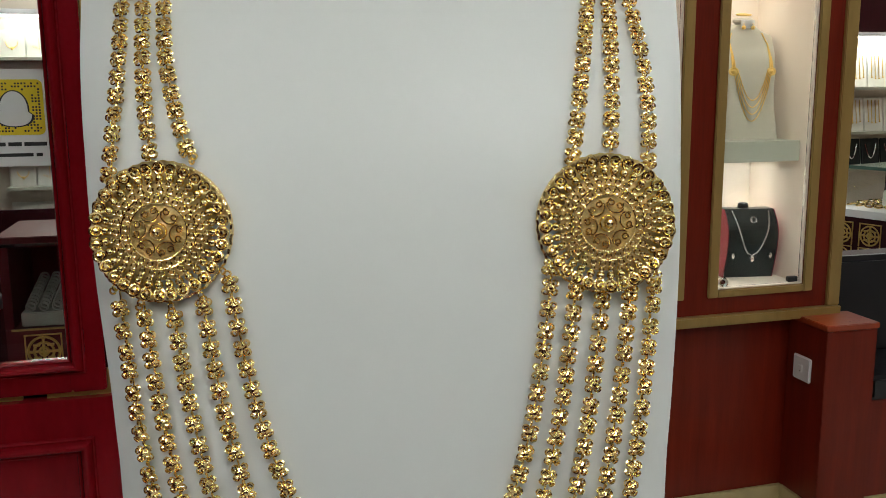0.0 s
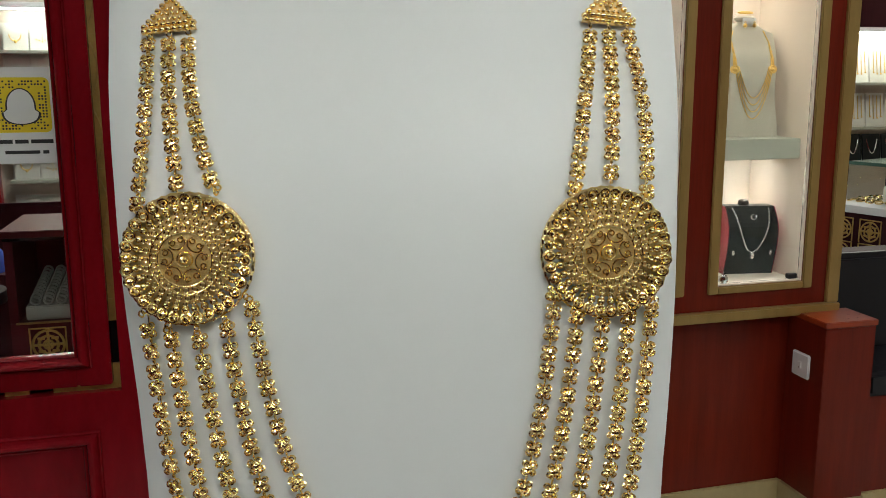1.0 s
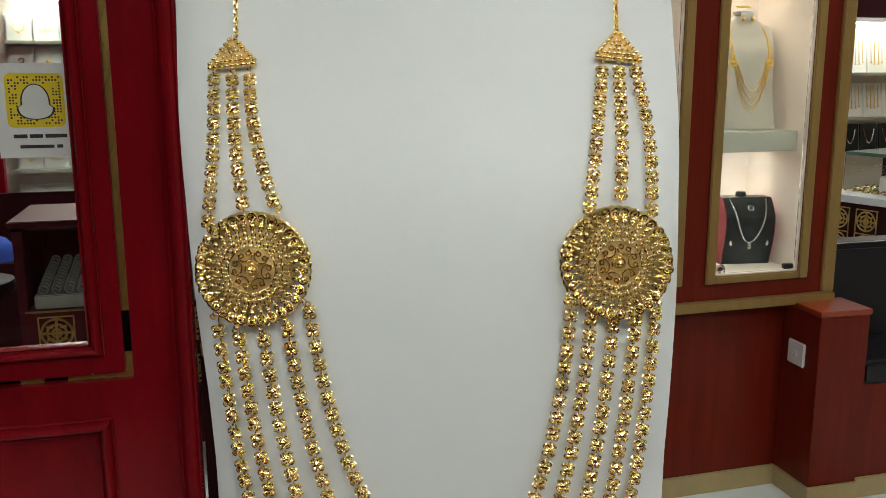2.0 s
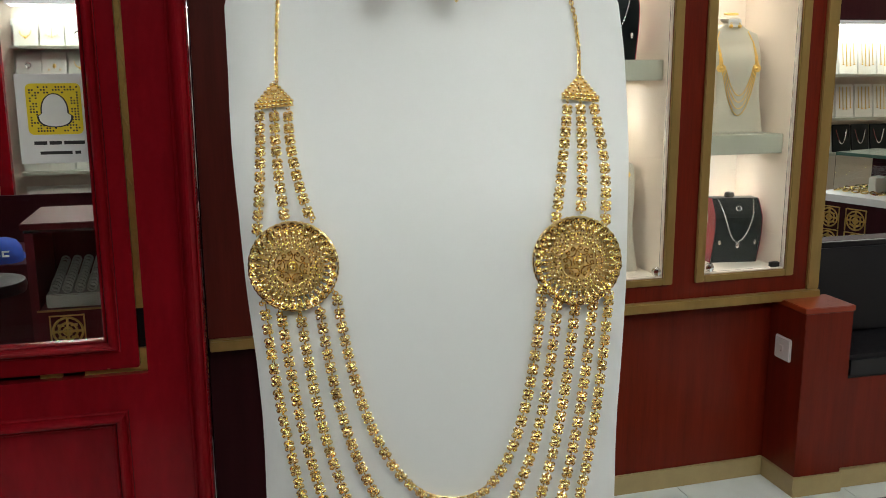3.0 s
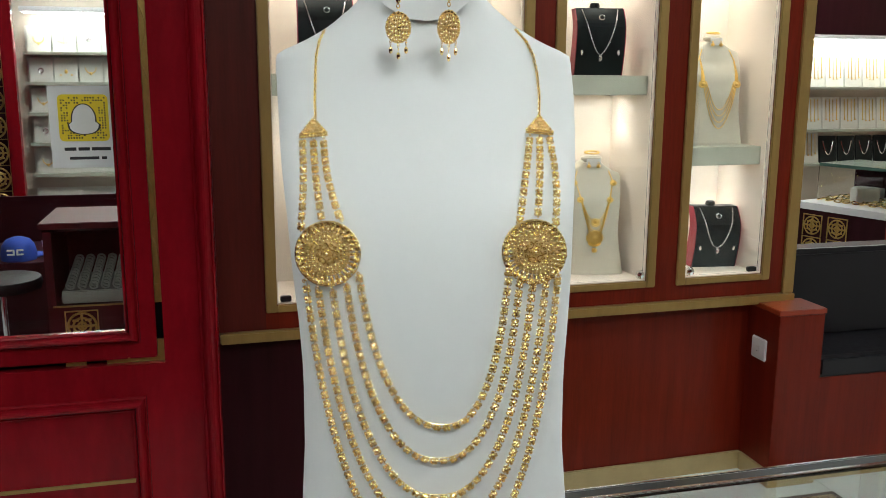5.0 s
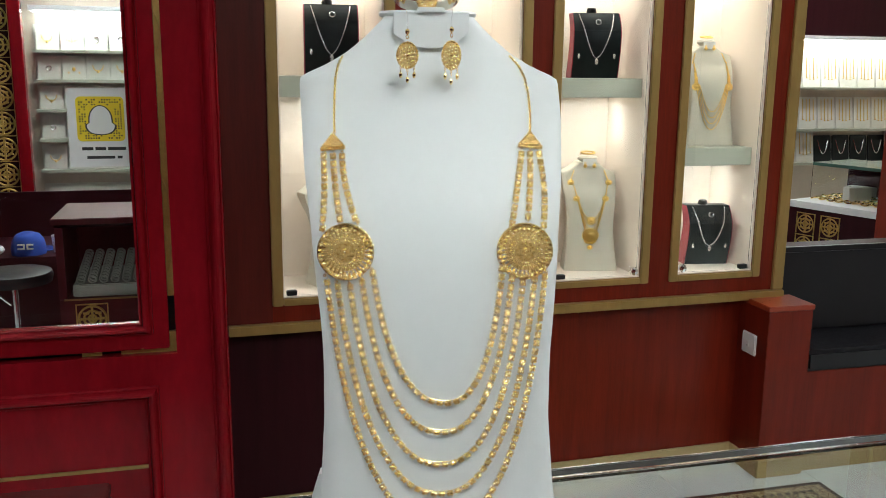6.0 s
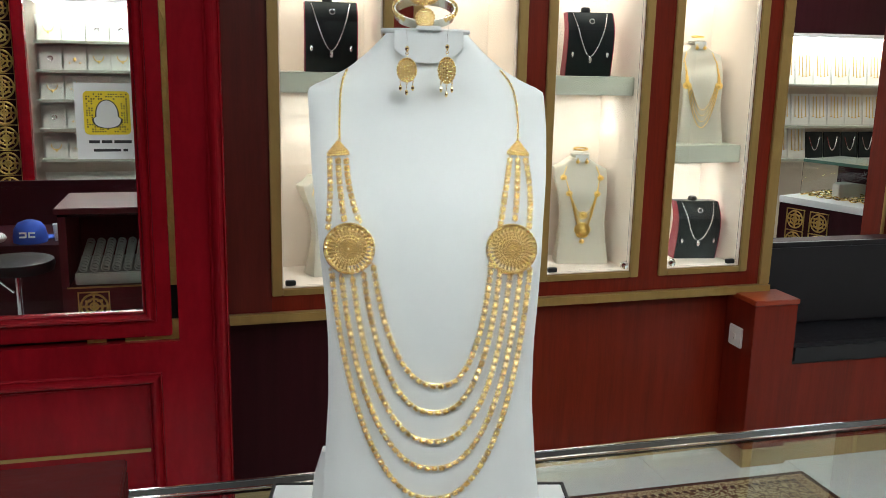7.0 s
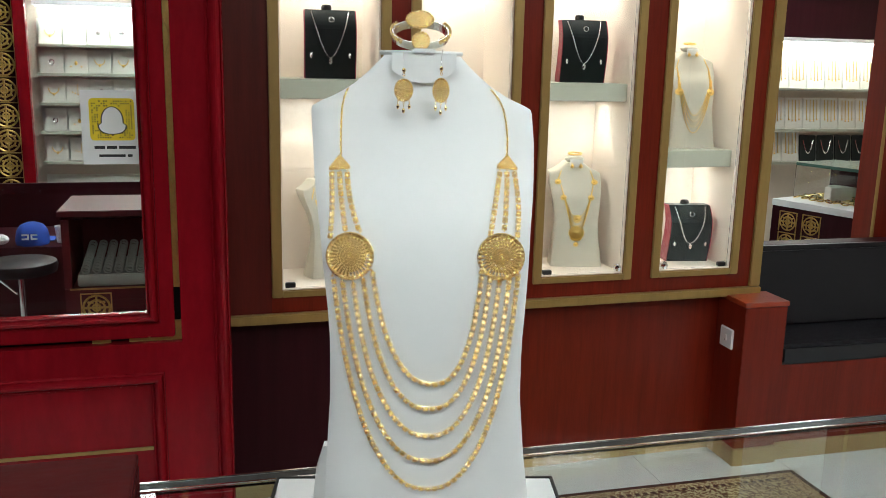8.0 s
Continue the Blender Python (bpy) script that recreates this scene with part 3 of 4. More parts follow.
def bust_body(n=26, levels=90, deep=0.0):
    m = Mesh()
    rows = []
    for k in range(levels + 1):
        z = ZB + 0.0005 + (1.5755 - ZB - 0.0005) * (1 - (1 - k / levels) ** 1.5)
        w_ = smooth_table(WIDTH, z, 0.002)
        arc = [bust_at(centre(z) + w_ * math.sin(math.pi / 2 * (2 * i / n - 1)), z) for i in range(n + 1)]
        back = arc[-1].y + 0.014 + deep * (0.35 + 0.65 * abs((z - 1.30) / 0.26) ** 1.6)
        hold = max(back, 0.085 - 0.05 * max(0.0, (z - 1.5) / 0.08)) if z > 1.5 else back
        ring = arc + [Vector((centre(z) + w_, hold, z - ZB)), Vector((centre(z) + w_ * 0.7, hold + 0.008, z - ZB)), Vector((centre(z) - w_ * 0.7, hold + 0.008, z - ZB)), Vector((centre(z) - w_, hold, z - ZB))]
        rows.append(ring)
    k = len(rows[0])
    f = [(i * k + j, i * k + (j + 1) % k, (i + 1) * k + (j + 1) % k, (i + 1) * k + j) for i in range(levels) for j in range(k)]
    f += [tuple(range(k)), tuple(levels * k + j for j in reversed(range(k)))]
    return m.add([q for r in rows for q in r], f)


bust = thing("necklace_bust", BUST, "tall white leatherette necklace display bust on the counter", "display bust")
part("body", bust_body(), LEATHER, bust, smooth=True)
cap_m = Mesh().lathe([(0.0435, 0.0), (0.0450, 0.0012), (0.0455, 0.003), (0.0445, 0.0048), (0.0, 0.005)], 48, pose(-0.003, 0.046, 1.5758 - ZB), 1.0, 0.78)
part("top_plate", cap_m, LEATHER, bust, "thin white oval top plate", smooth=True)
fl = [(-0.034, 0.0), (-0.034, -0.018), (-0.029, -0.0215), (-0.022, -0.026), (-0.013, -0.0295), (-0.001, -0.031), (0.011, -0.0295), (0.020, -0.026), (0.027, -0.0215), (0.033, -0.016), (0.033, 0.0)]
part("earring_flap", Mesh().extrude(fl, -0.0008, 0.0008, pose(0, 0.0100, 1.578 - ZB, -2)), FLAP, bust, "grey-white card flap holding earrings")
part("tab", Mesh().box(-0.013, 0.011, 0.006, 0.018, 1.5778 - ZB, 1.5828 - ZB, 0.001), LEATHER, bust)
pr = Mesh().extrude([(-0.125, 0.0), (-0.127, 0.015), (-0.121, 0.075), (-0.112, 0.105), (0.095, 0.105), (0.12, 0.0)], 0.055, 0.070)
part("prop", pr, LEATHER, bust, "white support behind the bust")

# ---- the gold necklace ----
neck = thing("gold_necklace", BUST, "long five-strand gold filigree necklace with two round medallions", "necklace")


def frame_on(u, z, lift, right, ease=0.0):
    """Axes on the bust's front: x along `right`, z out of the surface."""
    n_ = (bust_normal(u, z) * (1 - ease) + Vector((0, -1, 0.12)) * ease).normalized()
    x_ = (right - n_ * right.dot(n_)).normalized()
    y_ = n_.cross(x_)
    m = Matrix((x_, y_, n_)).transposed().to_4x4()
    m.translation = bust_at(u, z) + n_ * lift
    return m


def link_mesh():
    """A clover of four rings round a cut centre, with the ring that joins it to the next."""
    m = Mesh()
    m.lathe([(0.0019, -0.0010), (0.0023, 0.0), (0.0020, 0.0011), (0.0008, 0.0017), (0.0, 0.0018)], 6, pose(0, 0, 0, 0, 0, 15))
    for sx in (-1, 1):
        for sy in (-1, 1):
            m.torus(0.00102, 0.00036, 10, 5, pose(sx * 0.00156, sy * 0.00156, 0.0011, -sy * 20, sx * 20, 0))
            m.torus(0.00102, 0.00038, 8, 4, at(sx * 0.00156, sy * 0.00156, -0.0005))
    m.torus(0.00066, 0.00028, 9, 5, pose(0, 0.0037, 0.0, 0, 70, 0))
    return m.data("link", GOLD)


LINK = link_mesh()
PITCH = 0.0073


def spaced(path, pitch):
    """Points at even steps along a fine path of (u, z)."""
    out, gone, last = [path[0]], 0.0, bust_at(*path[0])
    for q in path[1:]:
        here = bust_at(*q)
        gone += (here - last).length
        last = here
        if gone >= pitch:
            out.append(q)
            gone -= pitch
    return out


def strand(path, droop=0.0, first=0.003):
    pts = spaced(path, 0.0004)
    seq = spaced(pts[int(first / 0.0004):], PITCH)
    core = Mesh().tube([bust_at(u, z, 0.0016) for u, z in spaced(path, 0.0036)], 0.00034, 5)
    st = part("strand", core, GOLD, neck)
    zs = [z for _, z in path]
    lo, hi = min(zs), max(zs)
    for i in range(len(seq)):
        u, z = seq[i]
        a, b = seq[max(0, i - 1)], seq[min(len(seq) - 1, i + 1)]
        d = (bust_at(*b) - bust_at(*a)).normalized()
        m = frame_on(u, z, 0.0019, d) @ pose(0, 0, 0, 0, 0, -90)
        q = max(0.0, 1 - (z - lo) / 0.035) * droop
        tilt = 32 * q * (1 if d.x > 0 else -1)
        m = m @ pose(0, 0, 0, 0, tilt + random.uniform(-9, 9), random.uniform(-5, 5)) @ pose(0, 0, 0, random.uniform(-7, 7))
        m.translation += Vector((0, -0.0008 * q, -0.0021 * q))
        part("link", LINK, GOLD, st, m=m @ Matrix.Scale(1.02, 4))
    return st


MED = [(-0.0740, 1.3752, -7), (0.0792, 1.3762, 9)]
LOWEST = [1.2476, 1.2207, 1.1908, 1.1630, 1.1312]
LOW_U = [0.0120, 0.0088, 0.0083, 0.0080, 0.0080]
LEFT = [(-0.0512, 1.3610), (-0.0604, 1.3540), (-0.0707, 1.3505), (-0.0812, 1.3515), (-0.0904, 1.3555)]
RIGHT = [(0.0601, 1.3628), (0.0684, 1.3558), (0.0780, 1.3528), (0.0880, 1.3538), (0.0972, 1.3583)]
for zb, uc, (ul, zl), (ur, zr) in zip(LOWEST, LOW_U, LEFT, RIGHT):
    path = []
    for i in range(1201):
        q = i / 600 - 1
        q = (abs(q) ** 0.75) * (1 if q > 0 else -1)
        if q < 0:
            path.append((uc + (ul - uc) * -q, zb + (zl - zb) * (0.72 * (-q) ** 2.3 + 0.28 * (-q) ** 7)))
        else:
            path.append((uc + (ur - uc) * q, zb + (zr - zb) * (0.62 * q ** 2.3 + 0.38 * q ** 7)))
    strand(path, 1.0)
UPPER = [((-0.0951, 1.4560), (-0.0940, 1.3921), 0.0015), ((-0.0868, 1.4560), (-0.0787, 1.3990), -0.0005), ((-0.0789, 1.4560), (-0.0642, 1.3975), -0.0020),
         ((0.0795, 1.4588), (0.0684, 1.3971), -0.0005), ((0.0869, 1.4588), (0.0822, 1.3996), 0.0005), ((0.0945, 1.4588), (0.0960, 1.3941), 0.0025)]
for (u0, z0), (u1, z1), bow in UPPER:
    strand([(u0 + (u1 - u0) * (i / 400) ** 1.15 + bow * math.sin(math.pi * i / 400), z0 + (z1 - z0) * i / 400) for i in range(401)], 0.0, 0.004)


def dome(r):
    """Height of the medallion's face at a radius."""
    return 0.0006 + 0.0034 * max(0.0, 1 - (r / 0.0247) ** 2)


def cup_mesh():
    """A drop-shaped collet: a raised wire round a cut bead, with a neck towards the middle."""
    m = Mesh().torus(0.00166, 0.00052, 16, 7, at(0, 0, 0.0015), 0.98, 1.12)
    m.torus(0.00160, 0.00036, 12, 5, at(0, 0, 0.0007), 0.95, 1.10)
    m.ball(0.00142, 6, 4, pose(0.0, 0.0, 0.0013, 12, 8, 17), 0.75)
    m.ball(0.00062, 6, 4, at(0, -0.0020, 0.0014))
    return m.data("cup", GOLD)


def bead_mesh(r):
    return Mesh().ball(r, 7, 5).data("bead", GOLD, True)


CUP, BEAD = cup_mesh(), bead_mesh(0.00135)


def spiral(turns, r0, r1, n=16):
    return [(math.cos(a) * r, math.sin(a) * r) for a, r in ((turns * 2 * math.pi * i / n, r0 + (r1 - r0) * i / n) for i in range(n + 1))]


def medallion(u, z, roll):
    m = frame_on(u, z, 0.0038, Vector((1, 0, 0)), 0.85) @ pose(0, 0, 0, 0, 0, roll)
    R = 0.0242
    back = Mesh().lathe([(0.0, -0.0032), (R - 0.0004, -0.0032), (R, -0.0026), (R, 0.0006), (0.0238, 0.0006), (0.0234, -0.0026), (0.0168, -0.0026), (0.0164, dome(0.0164) - 0.0002)] + [(R * q, dome(R * q) - 0.0004) for q in (0.55, 0.4, 0.25, 0.12)] + [(0.0, dome(0) - 0.0004)], 64)
    md = part("medallion", back, GOLD_SATIN, neck, "round domed gold filigree medallion", m)
    rim = Mesh()
    n = 88
    rim.add([((R + (0.0004 if i % 2 else 0.0)) * math.cos(a) * s_, (R + (0.0004 if i % 2 else 0.0)) * math.sin(a) * s_, h) for s_, h in ((0.97, 0.0013), (1.0, 0.0008), (1.0, -0.0004)) for i in range(n) for a in (2 * math.pi * i / n,)],
            [(k * n + i, k * n + (i + 1) % n, (k + 1) * n + (i + 1) % n, (k + 1) * n + i) for k in range(2) for i in range(n)])
    part("rim", rim, GOLD, md, "scalloped bright-cut rim")
    for i in range(32):
        a = 2 * math.pi * (i + 0.5) / 32
        r = 0.0219
        part("cup", CUP, GOLD, md, m=at(r * math.cos(a), r * math.sin(a), dome(r) + 0.0001) @ pose(0, 0, 0, 0, 0, math.degrees(a) - 90) @ pose(0, 0, 0, 14 + random.uniform(-9, 9), random.uniform(-9, 9)) @ Matrix.Scale(1.06, 4))
        r = 0.0182
        part("bead", BEAD, GOLD, md, m=at(r * math.cos(a), r * math.sin(a), dome(r) + 0.0007) @ pose(0, 0, 0, random.uniform(-30, 30), random.uniform(-30, 30), random.uniform(0, 60)) @ Matrix.Scale(1.15, 4))
    fi = Mesh()
    for i in range(32):
        a = 2 * math.pi * (i + 0.5) / 32
        fi.torus(0.00074, 0.00032, 8, 5, at(0.0163 * math.cos(a), 0.0163 * math.sin(a), dome(0.0163) + 0.0009))
    for r, n, R1 in ((0.0143, 27, 0.00098), (0.0113, 22, 0.00098)):
        for i in range(n):
            a = 2 * math.pi * i / n
            fi.torus(R1, 0.00034, 12, 5, at(r * math.cos(a), r * math.sin(a), dome(r) + 0.0007))
    for r, n in ((0.0128, 44), (0.0098, 34)):
        fi.torus(r, 0.00030, 72, 5, at(0, 0, dome(r) + 0.0005))
        for i in range(n):
            if random.random() < 0.45:
                a = 2 * math.pi * i / n
                fi.ball(0.00052, 6, 4, at(r * math.cos(a), r * math.sin(a), dome(r) + 0.0008))
    part("filigree", fi, GOLD_FINE, md, "rings of fine gold wire", smooth=True)
    for i in range(6):
        a = 60 * i + 30
        sc = Mesh()
        for s_ in (-1, 1):
            pts = [Vector((s_ * (0.0015 + x), 0.0072 + y, dome(0.007) + 0.0007)) for x, y in spiral(1.15, 0.0005, 0.0013, 20)]
            sc.tube(pts, 0.00034, 6)
        sc.tube([Vector((0.0030 * math.cos(b), 0.0066 - 0.0025 * math.sin(b), dome(0.006) + 0.0007)) for b in (math.pi * k / 14 for k in range(15))], 0.00036, 6)
        part("scroll", sc, GOLD_FINE, md, "heart-shaped wire scroll", m=pose(0, 0, 0, 0, 0, a), smooth=True)
    ce = Mesh().torus(0.0028, 0.00034, 20, 5, at(0, 0, dome(0) + 0.0002)).ball(0.0020, 7, 5, at(0, 0, dome(0) + 0.0012))
    part("centre", ce, GOLD, md, "faceted centre bead in a ring")
    return md


for q in MED:
    medallion(*q)
    # small rings that carry the strands
hk = Mesh().torus(0.0011, 0.00038, 9, 4)
HOOK = hk.data("ring", GOLD)
def hang(u, z, cu, cz):
    """Two small rings between a medallion's rim and the end of a strand."""
    d = Vector((u - cu, z - cz)).normalized()
    for r, tilt in ((0.0252, 60), (0.0269, 15)):
        part("ring", HOOK, GOLD, neck, m=frame_on(cu + d.x * r, cz + d.y * r, 0.0030, Vector((1, 0, 0))) @ pose(0, 0, 0, 0, tilt))


for i in range(5):
    hang(*LEFT[i], *MED[0][:2])
    hang(*RIGHT[i], *MED[1][:2])
for i in range(6):
    hang(*UPPER[i][1], *MED[i // 3][:2])


def spacer_plate(u, z, s_):
    m = frame_on(u, z, 0.0014, Vector((1, 0, 0))) @ pose(0, 0, 0, 0, 0, s_)
    tri = Mesh().add([(x, y, h) for h in (-0.0004, 0.0006) for x, y in ((-0.0112, 0), (0.0112, 0), (0.0008, 0.0152), (-0.0008, 0.0152))], [(0, 3, 2, 1), (4, 5, 6, 7), (0, 1, 5, 4), (1, 2, 6, 5), (2, 3, 7, 6), (3, 0, 4, 7)])
    sp = part("spacer", tri, GOLD_SATIN, neck, "triangular gold spacer plate", m)
    for i in range(9):
        part("bead", BEAD, GOLD, sp, m=at(-0.0100 + 0.0025 * i, 0.0007, 0.0010))
        part("bead", BEAD, GOLD, sp, m=at(-0.0092 + 0.0023 * i, 0.0032, 0.0010) @ pose(0, 0, 0, 20, 10, 30)) if 0 < i < 8 else None
    for i in range(6):
        for sx in (-1, 1):
            part("bead", BEAD, GOLD, sp, m=at(sx * (0.0101 - 0.00175 * i), 0.0026 + 0.00225 * i, 0.0010) @ pose(0, 0, 0, 15, 25, 0))
    fi = Mesh()
    for i in (-1, 0, 1):
        fi.tube([(0, 0.0048, 0.0012), (i * 0.0022, 0.0098, 0.0012)], 0.0003, 4)
    fi.torus(0.0011, 0.0003, 10, 4, at(0, 0.0155, 0.0004))
    for y, k in ((0.0056, 5), (0.0080, 4), (0.0102, 2)):
        for i in range(k):
            fi.ball(0.00085, 6, 4, at((i - (k - 1) / 2) * 0.0021, y, 0.0009))
    for i in (-1, 0, 1):
        fi.torus(0.0012, 0.0004, 9, 4, pose(i * 0.0078, -0.0013, 0.0004, 0, 50))
    part("filigree", fi, GOLD_FINE, sp)


spacer_plate(-0.0868, 1.4577, 2)
spacer_plate(0.0871, 1.4604, -2)


def rope(path):
    """A fine chain: short oval rings, each turned against the last."""
    m = Mesh()
    pts = spaced(path, 0.0022)
    for i in range(len(pts) - 1):
        d = (bust_at(*pts[i + 1]) - bust_at(*pts[i])).normalized()
        f_ = d.to_track_quat("X", "Z").to_matrix().to_4x4()
        f_.translation = bust_at(*pts[i], 0.0014)
        m.torus(0.00125, 0.00052, 9, 5, f_ @ pose(0, 0, 0, 45 if i % 2 else -45), 1.25, 0.8)
    return m


def chain_path(table):
    return [(lerp([(z, u) for u, z in table], z), z) for z in (table[0][1] + (table[-1][1] - table[0][1]) * i / 300 for i in range(301))]


part("neck_chain", rope(chain_path([(-0.0862, 1.4735), (-0.0868, 1.485), (-0.0868, 1.505), (-0.0862, 1.520), (-0.0840, 1.532), (-0.0800, 1.5415)])), GOLD, neck, "thin gold chain")
part("neck_chain", rope(chain_path([(0.0878, 1.4762), (0.0885, 1.490), (0.0872, 1.508), (0.0842, 1.522), (0.0790, 1.533), (0.0700, 1.5435)])), GOLD, neck, "thin gold chain")


# ---- earrings, bangle and ring ----
def earring(m):
    t = thing("earring", m, "gold filigree drop earring hanging from the card flap", "earring", "pair of earrings")
    R = 0.0108
    hook = [(0, 0.002, 0.0290), (0, 0.009, 0.0325), (0, 0.014, 0.0355), (0, 0.019, 0.0345)]
    part("hook", Mesh().tube([(0, 0, 0.020)] + hook, 0.00035, 5), SILVER, t, "thin ear wire")
    part("stud", Mesh().ball(0.0024, 7, 5, at(0, 0, 0.0185)), GOLD, t, "small faceted gold ball")
    part("ring", Mesh().torus(0.0014, 0.0004, 10, 4, pose(0, 0, 0.0145, 90)), GOLD, t)
    ds = part("disc", Mesh().lathe([(0.0, -0.0005), (R, -0.0005), (R, 0.0003), (R * 0.6, 0.0012), (0.0, 0.0018)], 32, pose(0, 0, 0, 90)), GOLD_SATIN, t, "round filigree disc")
    for i in range(20):
        a = 2 * math.pi * i / 20
        part("bead", BEAD, GOLD, ds, m=pose(0.0098 * math.cos(a), -0.0008, 0.0098 * math.sin(a), 90, 0, 20 * i) @ Matrix.Scale(1.05, 4))
    fi = Mesh()
    for r, n in ((0.0074, 14), (0.0050, 9), (0.0026, 5)):
        for i in range(n):
            a = 2 * math.pi * i / n
            fi.torus(0.00105, 0.00042, 9, 5, pose(r * math.cos(a), -0.0026, r * math.sin(a), 90))
    fi.ball(0.0012, 8, 5, at(0, -0.0030, 0))
    part("filigree", fi, GOLD_FINE, ds)
    for x, l in ((-0.0065, 0.0068), (0.0, 0.0085), (0.0065, 0.0068)):
        d = Mesh()
        z0 = -math.sqrt(R * R - x * x)
        for i in range(3):
            d.torus(0.0009, 0.0003, 7, 4, pose(x, 0, z0 - 0.0009 - 0.0016 * i, 90, 0, 45 * i))
        d.ball(0.0018, 7, 5, at(x, 0, z0 - l), 1.4)
        part("drop", d, GOLD, t, "dangling gold drop")
    return t


ear = earring(BUST @ pose(-0.0218, -0.0165, 1.5405 - ZB, 0, 0, 4) @ Matrix.Diagonal((0.90, 1, 1.08, 1)))
copy_thing(ear, BUST @ pose(0.0163, -0.0165, 1.5410 - ZB, 0, 0, -6) @ Matrix.Diagonal((0.90, 1, 1.08, 1)))

bg = thing("gold_bangle", BUST @ pose(-0.004, 0.052, 1.5850 - ZB, -26), "gold bangle with oval filigree crest standing on the bust", "bangle")
band = Mesh()
n = 48
for i in range(n):
    a0, a1 = 2 * math.pi * i / n, 2 * math.pi * (i + 1) / n
    q = [(0.0310 * math.cos(a) * s_, d, 0.0140 + 0.0140 * math.sin(a) * s_) for a in (a0, a1) for s_ in (1.0, 0.95) for d in (-0.009, 0.009)]
    band.add(q, [(0, 1, 5, 4), (2, 6, 7, 3), (0, 4, 6, 2), (1, 3, 7, 5)])
part("band", band, mat("bright_silver_gold", (0.92, 0.88, 0.78), 0.25, 1.0, var=0.05, scale=100), bg, "polished pale band", smooth=True)
for s_ in (-1, 1):
    for i in range(9):
        a = radians(90 + s_ * (56 + 10 * i))
        part("leaf", Mesh().torus(0.0024, 0.0008, 10, 5, sx=1.0, sy=1.3).ball(0.0016, 7, 5).data("leaf", GOLD), GOLD, bg,
             m=at(0.0316 * math.cos(a), -0.0075, 0.0140 + 0.0146 * math.sin(a)) @ pose(0, 0, 0, 90) @ pose(0, 0, 0, 0, s_ * 55))
cr = part("crest", Mesh().lathe([(0.0, -0.0006), (0.0150, -0.0006), (0.0150, 0.0006), (0.010, 0.0026), (0.0, 0.0034)], 36, pose(-0.001, -0.0110, 0.0262, 84), 1.0, 0.72), GOLD_SATIN, bg, "oval filigree crest")
for i in range(26):
    a = 2 * math.pi * i / 26
    part("bead", BEAD, GOLD, cr, m=pose(-0.001, -0.0110, 0.0262, 84) @ at(0.0145 * math.cos(a), 0.0104 * math.sin(a), 0.0012) @ Matrix.Scale(1.1, 4))
fi = Mesh()
for r, n in ((0.0115, 18), (0.0080, 13), (0.0046, 8)):
    for i in range(n):
        a = 2 * math.pi * i / n
        fi.torus(0.0013, 0.00055, 9, 5, pose(-0.001, -0.0110, 0.0262, 84) @ at(r * math.cos(a), r * 0.72 * math.sin(a), 0.0044 - 0.0022 * r / 0.0115))
part("filigree", fi, GOLD_FINE, cr)

rg = thing("gold_ring", BUST @ at(-0.004, 0.030, 1.5809 - ZB), "gold finger ring with a round filigree head on the top plate", "ring")
part("hoop", Mesh().torus(0.0085, 0.0011, 28, 6, pose(0, 0.006, 0.0090, 90)), GOLD, rg, smooth=True)
hd = part("head", Mesh().lathe([(0.0, -0.0006), (0.0095, -0.0006), (0.0095, 0.0004), (0.005, 0.0018), (0.0, 0.0022)], 28, pose(0, -0.001, 0.0100, 80)), GOLD_SATIN, rg, "round filigree head")
for i in range(19):
    a = 2 * math.pi * i / 19
    part("bead", BEAD, GOLD, hd, m=pose(0, -0.001, 0.0100, 80) @ at(0.0090 * math.cos(a), 0.0090 * math.sin(a), 0.0010))
fi = Mesh()
for r, n in ((0.0064, 13), (0.0038, 8)):
    for i in range(n):
        a = 2 * math.pi * i / n
        fi.torus(0.0010, 0.00042, 9, 5, pose(0, -0.001, 0.0100, 80) @ at(r * math.cos(a), r * math.sin(a), 0.0026))
fi.ball(0.0014, 6, 4, pose(0, -0.0032, 0.0104))
part("filigree", fi, GOLD_FINE, hd)


